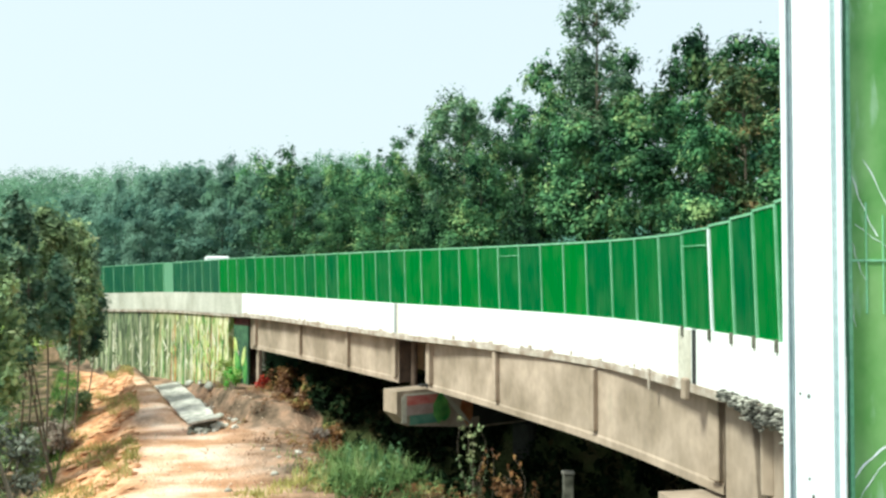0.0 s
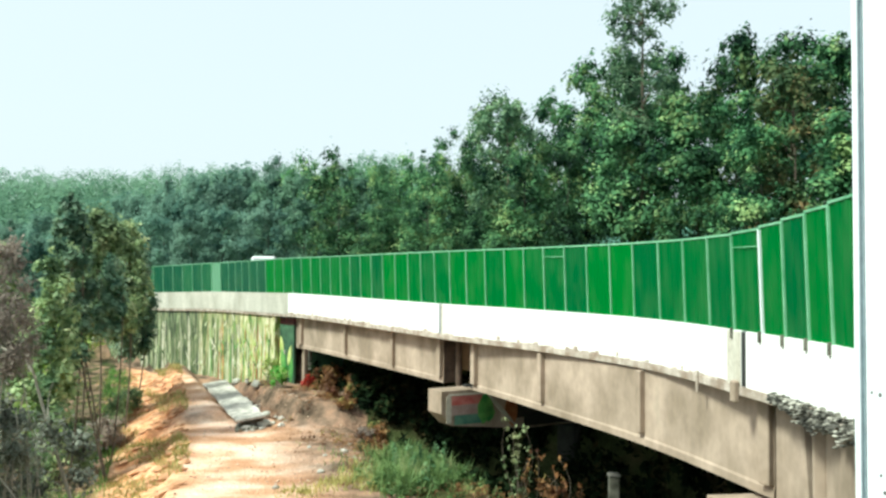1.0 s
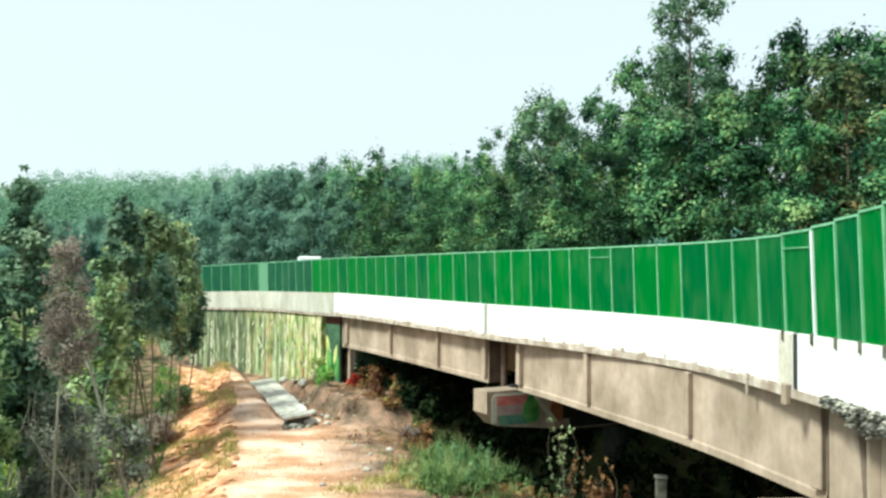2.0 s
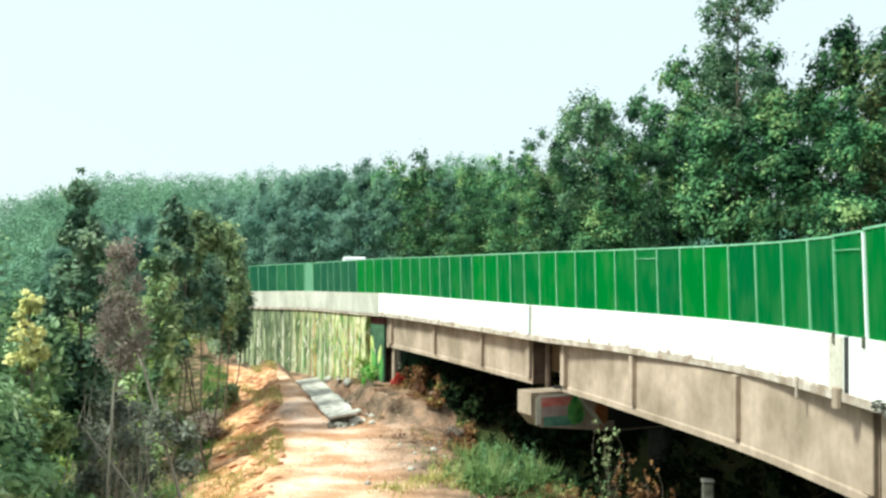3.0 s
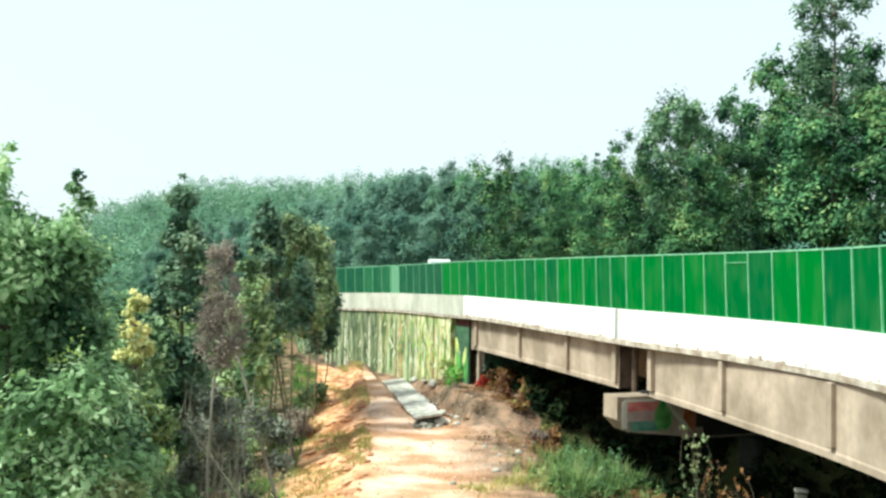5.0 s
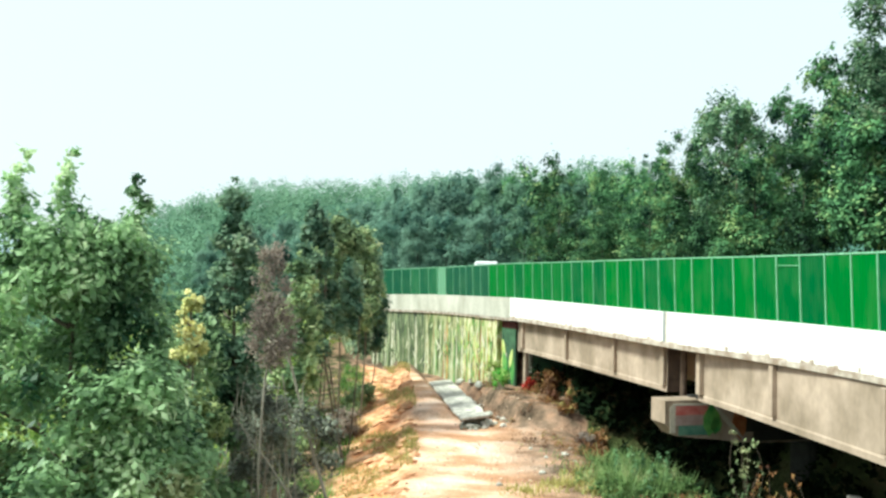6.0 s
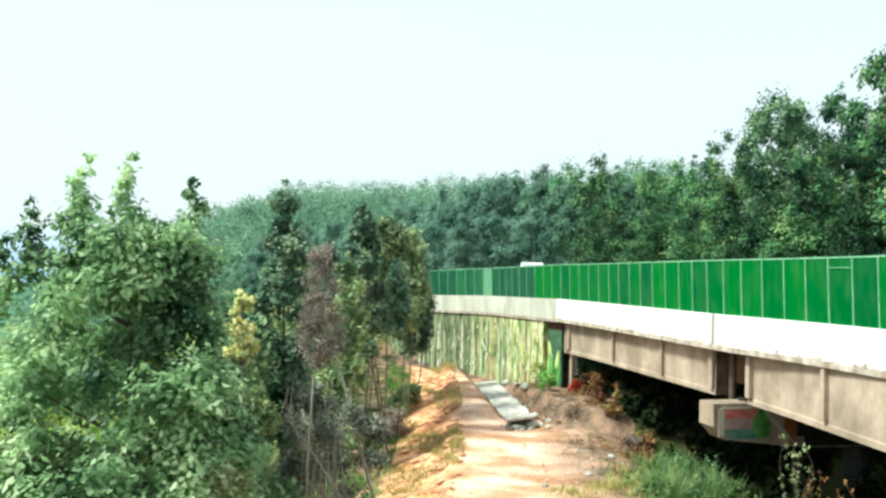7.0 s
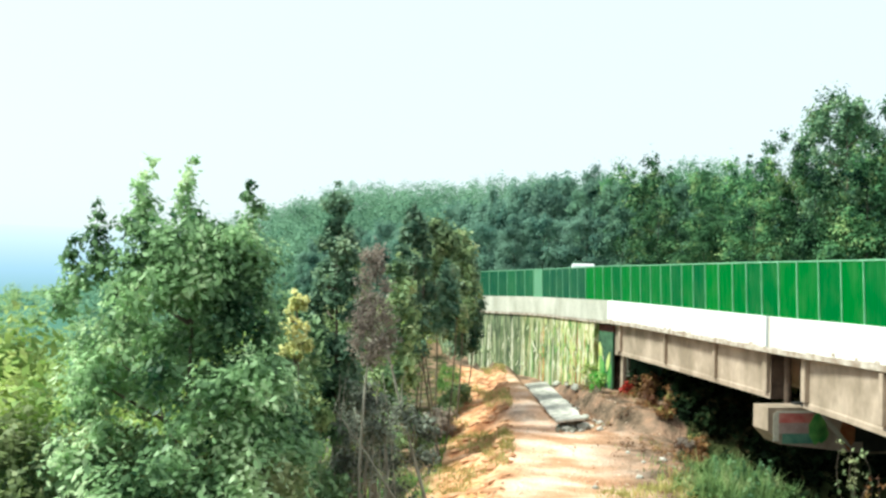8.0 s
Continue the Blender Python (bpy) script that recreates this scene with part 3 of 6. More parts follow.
for a, b in spans:
    sweep("parapet", PARAPET, (SJ + 0.09 if a == S2 else a + 0.16 if a == S3 else a + 0.035), (SJ - 0.09 if b == S2 else b - 0.05 if b == S3 else b - 0.035), WHITE, bridge, "white painted parapet wall")
    sweep("deck", DECK, a, b - 0.006, LIP, bridge, "stained slab edge and deck")
    sweep("rear_parapet", FARWALL, a + 0.02, b - 0.03, PALE, bridge, "pale concrete parapet")
    for k in range(3):
        ga, gb = a + (-0.40 if a == S3 else 1.35 if a == S2 else 0.60), b - (1.75 if b == S3 else 0.85)
        g = sweep("girder", [(o + 2.9 * k, z) for o, z in WEB], ga, gb, GIRDER, bridge, "beige concrete girder" if k == 0 else "", chord=True, sink=0.26 if a == S3 else 0.0)
        if k == 0 and a == S2:  # thin brown sheet on the end over the pier
            x, y, h = on_chord(ga, gb, 0.0, 0.0)
            bm = add_box(bmesh.new(), (-0.022, -1.04, -2.24), (-0.004, -0.44, -0.52), Matrix.Translation((x, y, drop_of(ga))) @ Matrix.Rotation(h, 4, "Z"))
            part("brown_end", bm, RUST, g, "brown girder end")
        if k == 0:
            for f in (0.012, 0.365, 0.705, 0.988) if a == S3 else (0.012, 0.275, 0.61, 0.988):
                s = ga + (gb - ga) * f
                x, y, h = on_chord(ga, gb, f, 0.43)
                bm = bmesh.new()
                w = 0.11 if 0.1 < f < 0.9 else 0.16
                add_box(bm, (-w, -0.07, -2.02 - (0.22 * (1 - f) if a == S3 else 0)), (w, 0.15, -0.51), Matrix.Translation((x, y, drop_of(s))) @ Matrix.Rotation(h, 4, "Z"), 0.02)
                part("stiffener", bm, GIRDER, g)

for s0, s1 in ((S3 + 0.18, S3 + 0.80), (SJ - 0.24, SJ - 0.095)):
    sweep("stained_strip", [(-0.054, 0.86), (-0.049, 0.86), (-0.049, -0.265), (-0.054, -0.265)], s0, s1, DIRTYWHITE, bridge, "stained strip beside the joint")
for f in (0.18, 0.31, 0.42, 0.52, 0.58, 0.66, 0.80):
    for a, b in ((S3, S2), (S2, S1)):
        s = a + (b - a) * f + 0.3 * math.sin(40 * f)
        x, y, h = on_line(s, -0.055)
        bm = add_box(bmesh.new(), (-0.05 - 0.1 * (f > 0.5), -0.012, -0.25), (0.05, 0.012, -0.16 + 0.05 * math.sin(17 * f)), Matrix.Translation((x, y, drop_of(s))) @ Matrix.Rotation(h, 4, "Z"))
        part("scupper", bm, LIP, bridge, "rusty stained drain slot")
for s, mat in ((S3, RUBBER), (SJ, SEALANT)):
    sweep("joint_filler", [(-0.042, 0.86), (0.19, 0.86), (0.19, -0.04), (-0.042, -0.26)], s - (0.048 if s == S3 else 0.088), s + (0.158 if s == S3 else 0.088), mat, bridge, "dark joint filler" if mat is RUBBER else "grey joint filler")
x, y, h = on_line(0.3, 0)
m = Matrix.Translation((x, y, drop_of(0.3))) @ Matrix.Rotation(h, 4, "Z")
for name, lo, hi, mat in (("parapet", (-40, -0.24, -0.05), (-0.02, 0.05, 0.88), WHITE), ("rear_parapet", (-40, -8.5, -0.05), (-0.02, -8.2, 0.88), PALE), ("deck", (-40, -8.5, -0.5), (-0.01, -0.01, -0.054), LIP)):
    part(name, add_box(bmesh.new(), lo, hi, m), mat, bridge)
tagged(part("rear_road", add_box(bmesh.new(), (-40, -8.1, -0.05), (-0.01, -0.3, -0.004), m), ASPHALT, None), "grey asphalt road on the bridge deck", "road", kind="structure")
x, y, h = on_line(S2 + 1.02, 0.95)
bm = bmesh.new()
bmesh.ops.create_cone(bm, cap_ends=True, segments=16, radius1=0.13, radius2=0.13, depth=2.0, matrix=Matrix.Translation((x, y, drop_of(S2) - 1.5)))
part("drain_pipe", bm, RUST, bridge, "rusty brown drain pipe between the girder ends")
x, y, h = on_line(S3 - 0.1, 0)
bm = add_box(bmesh.new(), (-1.30, -1.45, -6.5), (-0.34, -0.36, -0.56), Matrix.Translation((x, y, drop_of(S3))) @ Matrix.Rotation(h, 4, "Z"), 0.05)
for v in bm.verts:  # the nearer side spreads towards its foot
    q = (Matrix.Translation((x, y, drop_of(S3))) @ Matrix.Rotation(h, 4, "Z")).inverted() @ v.co
    if q.x < -0.9 and q.z < -3:
        v.co += Matrix.Rotation(h, 3, "Z") @ Vector((-0.75, 0, 0))
part("pier_head", bm, GIRDER, bridge, "beige concrete block at the pier")
x, y, h = on_line(26.8, -0.11)
bm = bmesh.new()
bmesh.ops.create_cone(bm, cap_ends=True, segments=10, radius1=0.035, radius2=0.035, depth=0.5, matrix=Matrix.Translation((x, y, drop_of(26.8) - 0.42)))
part("drain_stub", bm, LIP, bridge, "short stained drain pipe")
bm = bmesh.new()
x, y, h = on_line(S3 + 0.28, -0.14)
add_box(bm, (-0.10, -0.07, -0.62), (0.10, 0.07, -0.16), Matrix.Translation((x, y, drop_of(S3))) @ Matrix.Rotation(h, 4, "Z"), 0.03)
part("drain_outlet", bm, GIRDER, bridge, "small concrete drain outlet")

for s in (S0, S3, S2, S1):
    x, y, h = on_line(s - 0.05, 0)
    m = Matrix.Translation((x, y, drop_of(s))) @ Matrix.Rotation(h, 4, "Z")  # x along the road, -y inward
    low = 0.30 if s == S3 else 0.0  # the near cap lies deeper
    slim = 0.34 if s == S2 else 0.0  # and the middle one is slimmer
    if s != S1:
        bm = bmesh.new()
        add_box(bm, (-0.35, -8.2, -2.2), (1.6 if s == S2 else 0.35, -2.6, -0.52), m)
        part("end_diaphragm", bm, SHADED, bridge, "diaphragm coloured black for the shade between girder ends")
        bm = bmesh.new()
        m_deck, m = m, m @ Matrix.Translation((0, 0, -low))
        outline = [(0.60, -2.32), (0.60, -3.15), (0.15, -3.62), (-3.2, -3.98), (-5.6, -3.98), (-8.3, -3.6), (-8.5, -3.1), (-8.5, -2.32)]
        front = [bm.verts.new(m @ Vector((-0.68 + slim, o, z))) for o, z in outline]
        rear = [bm.verts.new(m @ Vector((0.68, o, z))) for o, z in outline]
        bm.faces.new(front)
        bm.faces.new(rear[::-1])
        for i in range(len(outline)):
            j = (i + 1) % len(outline)
            bm.faces.new((front[j], front[i], rear[i], rear[j]))
        cap = part("pier_cap", bm, GIRDER, bridge, "hammerhead pier cap with weathered painted side")
        for name, lo, hi, mat, text in (
            ("painted_panel", (-0.700, -1.15, -2.86), (-0.682, 0.18, -2.52), REDPAINT, "faded red paint"),
            ("painted_panel", (-0.700, -1.15, -3.24), (-0.682, 0.18, -2.864), MAUVEPAINT, "washed-out mauve paint"),
            ("painted_panel", (-0.700, -1.15, -3.60), (-0.682, 0.05, -3.244), GREENPAINT, "dull teal paint"),
            # two sheets that paint the deck's shade over the cap's inner half
            ("stained_face", (-0.696, -8.2, -3.55), (-0.682, -2.75, -2.36), SHADED, "cap face blackened for the deck's shade"),
            ("stained_face", (-0.696, -6.2, -3.90), (-0.682, -3.1, -3.554), SHADED, "cap face blackened for the deck's shade"),
            ("panel_frame", (-0.705, -1.15, -2.516), (-0.682, 0.30, -2.44), DIRTYWHITE, "pale frame line"),
            ("panel_frame", (-0.705, 0.184, -3.50), (-0.682, 0.40, -2.52), DIRTYWHITE, "pale frame line"),
        ):
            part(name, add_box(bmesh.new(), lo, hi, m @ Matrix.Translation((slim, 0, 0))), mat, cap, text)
        for (o, z), (du, dv), wide, mat, text in (
            ((-1.20, -3.66), (-0.22, 1.22), 0.36, LEAFPAINT, "painted green leaf"),
            ((-1.45, -3.60), (-0.10, 0.70), 0.24, LEAFPAINT, "painted green leaf"),
            ((-2.55, -3.85), (0.10, 1.30), 0.30, RUSTPAINT, "painted orange-brown gourd"),
            ((-2.75, -3.90), (1.45, 1.50), 0.09, DIRTYWHITE, "painted pale stem"),
        ):
            bm = bmesh.new()
            k = math.hypot(du, dv)
            pts = [(o + du * f + w_ * wide * dv / k, z + dv * f - w_ * wide * du / k) for f, w_ in ((0, 0), (0.25, 0.8), (0.55, 1), (0.85, 0.55), (1, 0), (0.85, -0.55), (0.55, -1), (0.25, -0.8))]
            lift = -0.706 if mat is not DIRTYWHITE else -0.712
            lo_ = [bm.verts.new(m @ Vector((slim - 0.684, p, q))) for p, q in pts]
            hi_ = [bm.verts.new(m @ Vector((slim + lift, p, q))) for p, q in pts]
            bm.faces.new(hi_)
            for i in range(8):
                bm.faces.new((hi_[i], lo_[i], lo_[(i + 1) % 8], hi_[(i + 1) % 8]))
            part("painted_shape", bm, mat, cap, text)
        for o in (1.07, 3.97, 6.87):
            for q in (-0.62 + slim, 0.32):
                bm = add_box(bmesh.new(), (q, -o - 0.2, -2.318 - low), (q + 0.3, -o + 0.2, -2.253 - 0.8 * low), m_deck)
                part("bearing", bm, RUBBER, cap)
        bm = bmesh.new()
        # the column's black colour stands in for shade
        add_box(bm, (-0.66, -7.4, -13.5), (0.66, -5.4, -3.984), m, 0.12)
        part("pier_column", bm, SHADED, bridge, "pier column coloured black for the shade below the deck")
# abutment at the far end of the spans
x, y, h = on_line(S1, 0)
m = Matrix.Translation((x, y, drop_of(S1))) @ Matrix.Rotation(h, 4, "Z")
bm = bmesh.new()
# dark colour in place of the shade that falls on this face
add_box(bm, (-0.5, -8.4, -7.5), (0.9, -1.25, -2.17), m, 0.04)
part("abutment", bm, DARK, bridge, "concrete abutment darkened for the shade under the span")
bm = bmesh.new()
add_box(bm, (0.1, -8.4, -2.17), (0.6, -0.95, -0.52), m)
part("back_wall", bm, LIP, bridge)
bm = bmesh.new()
add_box(bm, (-0.55, -0.94, -2.3), (-0.1, -0.45, -0.52), m, 0.03)
part("bearing_block", bm, GIRDER, bridge, "pinkish stained end block")

sweep("painted_panel", [(0.40, -0.51), (0.50, -0.51), (0.50, -1.0), (0.40, -1.0)], S1 + 0.1, S1 + 2.3, MAROONPAINT, bridge, "dark maroon painted band")
sweep("painted_panel", [(0.38, -1.005), (0.50, -1.005), (0.50, -4.6), (0.38, -4.6)], S1 + 0.1, S1 + 2.3, DEEPPAINT, bridge, "dark green painted ground")
part("corner_strip", add_box(bmesh.new(), (-0.62, -0.98, -5.6), (-0.3, -0.72, -2.305), m, 0.03), GIRDER, bridge, "pale concrete corner of the abutment")
part("painted_panel", add_box(bmesh.new(), (-0.53, -3.2, -4.6), (-0.504, -1.26, -2.4), m), DEEPPAINT, bridge, "dark green painted ground")
for s_, z, ds, dz_, wide, mat, text in (
    (1.3, -4.3, 0.55, 1.9, 0.40, LEAFPAINT, "painted banana leaf"), (2.1, -4.2, -0.2, 1.7, 0.36, LIMEPAINT, "painted yellow-green leaf"),
    (0.55, -4.4, -0.15, 1.6, 0.32, LEAFPAINT, "painted banana leaf"), (1.7, -2.9, 0.40, 1.2, 0.26, LIMEPAINT, "painted yellow-green leaf"),
    (1.9, -2.7, 0.3, 0.9, 0.20, RUSTPAINT, "painted orange-brown leaf"), (0.9, -3.4, -0.45, 1.2, 0.24, LIMEPAINT, "painted yellow-green leaf"),
    (2.0, -3.3, -0.6, 0.8, 0.20, DIRTYWHITE, "painted cream stem"),
):
    bm = bmesh.new()
    k = math.hypot(ds, dz_)
    lift = 0.33 + 0.012 * len(bridge.children) % 0.03
    rim_ = []
    for f, w_ in ((0, 0), (0.25, 0.8), (0.55, 1), (0.85, 0.55), (1, 0), (0.85, -0.55), (0.55, -1), (0.25, -0.8)):
        sa, za = S1 + s_ + ds * f + w_ * wide * dz_ / k, z + dz_ * f - w_ * wide * ds / k
        (xa, ya, _), (xb, yb, _) = on_line(sa, lift), on_line(sa, 0.39)
        rim_.append((bm.verts.new((xa, ya, za + drop_of(sa))), bm.verts.new((xb, yb, za + drop_of(sa)))))
    bm.faces.new([a for a, b in rim_])
    for (a, b), (c, d) in zip(rim_, rim_[1:] + rim_[:1]):
        bm.faces.new((a, b, d, c))
    part("painted_leaf", bm, mat, bridge, text)

# road beyond the spans on a retaining wall painted with bamboo
approach = thing("approach_wall", "retaining wall painted with bamboo stems under a pale parapet", "retaining wall", kind="structure")
sweep("wall_parapet", [(-0.05, 0.88), (0.20, 0.88), (0.30, -0.05), (0.30, -0.35), (-0.05, -0.35)], S1 + 0.03, S_END, PALE, approach, "weathered pale parapet")
sweep("ledge", [(-0.02, -0.354), (0.6, -0.354), (0.6, -0.50), (-0.02, -0.50)], S1 + 0.03, S_END, LIP, approach, "dark stained ledge")
WALL = [(0.12, -0.504), (0.7, -0.504), (0.7, -9.0), (0.12, -9.0)]
sweep("painted_wall", WALL, S1 + 2.8, S1 + 8.6, MURAL_BIG, approach, "cream wall with broad painted yellow-green bamboo leaves")
sweep("painted_wall", WALL, S1 + 8.6, S1 + 15.5, MURAL_MID, approach, "wall with a painted yellow-green bamboo grove")
sweep("painted_wall", WALL, S1 + 15.5, S_END, MURAL, approach, "dull wall with painted green bamboo stems")
sweep("wall_end", [(0.06, -0.51), (0.72, -0.51), (0.72, -9.0), (0.06, -9.0)], S1 + 2.31, S1 + 2.79, MURAL_BIG, approach, "painted end of the wall")


def stem_mesh(seed, wide, high, sway):
    """A wavering painted bamboo stem, thinner at its joints, as a thin coat on the wall; y points out of the wall."""
    rng = np.random.default_rng(seed)
    bend, lean = rng.uniform(-sway, sway), rng.uniform(-sway, sway)
    verts, faces = [], []
    for k in range(13):
        t = k / 12
        w = wide * (0.62 if k % 3 == 0 else 1.0) * (1 - 0.45 * t) / 2
        c = lean * t + bend * math.sin(2.6 * t) + rng.normal() * 0.02
        verts += [(c - w, 0.0, high * t), (c - w, 0.007, high * t), (c + w, 0.007, high * t), (c + w, 0.0, high * t)]
        if k:
            o = 4 * k - 4
            faces += [(o + i, o + i + 1, o + i + 5, o + i + 4) for i in range(3)]
    return verts, faces


def leaf_stroke():
    """One slim pointed brush stroke, 0.7 m long, as a thin coat; y points out of the wall."""
    rim = [(0.0, 0.0), (0.05, 0.16), (0.065, 0.34), (0.035, 0.55), (0.0, 0.70), (-0.045, 0.55), (-0.06, 0.34), (-0.045, 0.16)]
    verts = [(x, 0.007, z) for x, z in rim] + [(x, 0.0, z) for x, z in rim]
    return verts, [tuple(range(8))] + [(i, i + 8, (i + 1) % 8 + 8, (i + 1) % 8) for i in range(8)]


def paint_stems():
    rng = np.random.default_rng(91)
    kinds = {}
    for tag_, mat in (("cream", STEMPAINT), ("pale", PALESTEM), ("olive", OLIVEPAINT), ("leaf", LEAFPAINT), ("lime", LIMEPAINT), ("rust", RUSTPAINT)):
        kinds[tag_] = [mesh_of("painted_stem", *stem_mesh(q, (0.20, 0.13, 0.16)[q % 3], 4.6 + 0.3 * (q % 2), 0.30), mat) for q in range(4)]
    s = S1 + 3.0
    while s < S1 + 34:
        near_ = s < S1 + 12.5 + rng.uniform(-2, 2)
        names_ = ("cream", "pale", "lime", "leaf", "cream", "olive", "rust") if near_ else ("cream", "pale", "olive", "cream", "olive", "olive", "pale")
        me = kinds[names_[int(rng.integers(0, 7))]][int(rng.integers(0, 4))]
        x, y, h = on_line(s, 0.121 - 0.002 * float(rng.integers(0, 3)))
        m = Matrix.Translation((x, y, drop_of(s) - 5.35 + rng.uniform(-0.6, 0.05))) @ Matrix.Rotation(h, 4, "Z") @ Matrix.Diagonal((rng.uniform(0.7, 1.3) * (-1 if rng.random() < 0.5 else 1), 1, rng.uniform(0.82, 0.99), 1))
        part_mesh("painted_stem", me, approach, m=m)
        s += rng.uniform(0.16, 0.34) if near_ else rng.uniform(0.24, 0.5)
    for tag_, mat in (("cream", STEMPAINT), ("lime", LIMEPAINT), ("leaf", LEAFPAINT), ("olive", OLIVEPAINT), ("pale", PALESTEM)):
        kinds[tag_] = mesh_of("painted_leaf", *leaf_stroke(), mat)
    for k in range(150):
        near_ = k < 70
        s = S1 + (rng.uniform(3.2, 13.0) if near_ else rng.uniform(12.0, 32.0))
        me = kinds[(("cream", "lime", "leaf", "lime", "olive") if near_ else ("olive", "pale", "cream", "olive", "pale"))[int(rng.integers(0, 5))]]
        x, y, h = on_line(s, 0.113 - 0.0015 * float(rng.integers(0, 4)))
        m = Matrix.Translation((x, y, drop_of(s) - rng.uniform(1.1, 4.6))) @ Matrix.Rotation(h, 4, "Z") @ Matrix.Rotation(rng.uniform(-1.0, 1.0) + (math.pi if rng.random() < 0.6 else 0), 4, "Y") @ Matrix.Diagonal((rng.uniform(0.7, 1.5), 1, rng.uniform(0.7, 1.5), 1))
        part_mesh("painted_leaf", me, approach, m=m)


paint_stems()
tagged(sweep("road", [(0.31, -0.06), (8.4, -0.06), (8.4, -0.6), (0.31, -0.6)], S1 + 0.03, S_END, ASPHALT, None), "grey asphalt road on the embankment", "road", kind="structure")
tagged(sweep("bridge_road", [(0.32, -0.004), (8.05, -0.004), (8.05, -0.048), (0.32, -0.048)], 0.3, S1, ASPHALT, None), "grey asphalt road on the bridge deck", "road", kind="structure")

# ---- green barrier on the parapet ----
barrier = thing("noise_barrier", "green sheet noise barrier with pale posts on the parapet", "noise barrier")


def high_of(s):
    """The barrier is two metres high, and taller over the near span."""
    return float(np.interp(s, [S3 - 6.6, S3 + 0.0, S3 + 2.4], [2.72, 2.03, 2.0]))



def unit_box(name, material, bevel=0.0):
    bm = add_box(bmesh.new(), (-0.5, -0.5, 0), (0.5, 0.5, 1), bevel=bevel)
    me = bpy.data.meshes.new(name)
    bm.to_mesh(me)
    bm.free()
    me.materials.append(material)
    return me


def ribbed_sheet(end=1.0, material=None):
    """A sheet one unit long and high, with two shallow trapezoid ribs; end: its height at the far end."""
    xs = [-0.5, -0.27, -0.23, -0.1, -0.06, 0.06, 0.1, 0.23, 0.27, 0.5]
    ys = [0, 0, 0.018, 0.018, 0, 0, 0.018, 0.018, 0, 0]
    verts, faces, k = [], [], len(xs)
    for z in (0, 1):
        verts += [(x, y - q, z * (1 + (end - 1) * (x + 0.5))) for q in (0, 0.006) for x, y in zip(xs, ys)]
    for i in range(k - 1):
        faces += [(i, i + 1, 2 * k + i + 1, 2 * k + i), (k + i + 1, k + i, 3 * k + i, 3 * k + i + 1)]
        faces += [(2 * k + i, 2 * k + i + 1, 3 * k + i + 1, 3 * k + i), (i + 1, i, k + i, k + i + 1)]
    faces += [(0, 2 * k, 3 * k, k), (k - 1, 2 * k - 1, 4 * k - 1, 3 * k - 1)]
    return mesh_of("sheet", verts, faces, material or SHEET)


def sloped_sheet(h0, h1):
    return ribbed_sheet(h1 / h0)


FADED_HAZED_MESH, PALE_MESH = ribbed_sheet(1.0, FADED_HAZED), ribbed_sheet(1.0, PALESHEET)
SHEET_MESH, POST_MESH, STRONG_MESH, RAIL_MESH, FOOT_MESH = ribbed_sheet(), unit_box("post", RAIL), unit_box("strong_post", STEEL), unit_box("rail", RAIL), unit_box("foot", DARK)
LEAN = Matrix.Rotation(radians(-2.0), 4, "X")
post_s = lambda i: float(np.interp(i, [-20, 0, 3, 5, 8, 17, 20, 26, 60], [1.35, 21.35, 23.94, 26.35, 30.27, 40.56, 44.25, 52.3, 100.2]))
s_first = post_s(3)  # a stout post stands here
marks = [post_s(i) for i in range(-20, 60) if S_POST + 2.6 < post_s(i) < S_END - 1]


def stand(s, inward, z):
    x, y, h = on_line(s, inward)
    return Matrix.Translation((x, y, z + drop_of(s))) @ Matrix.Rotation(h, 4, "Z")


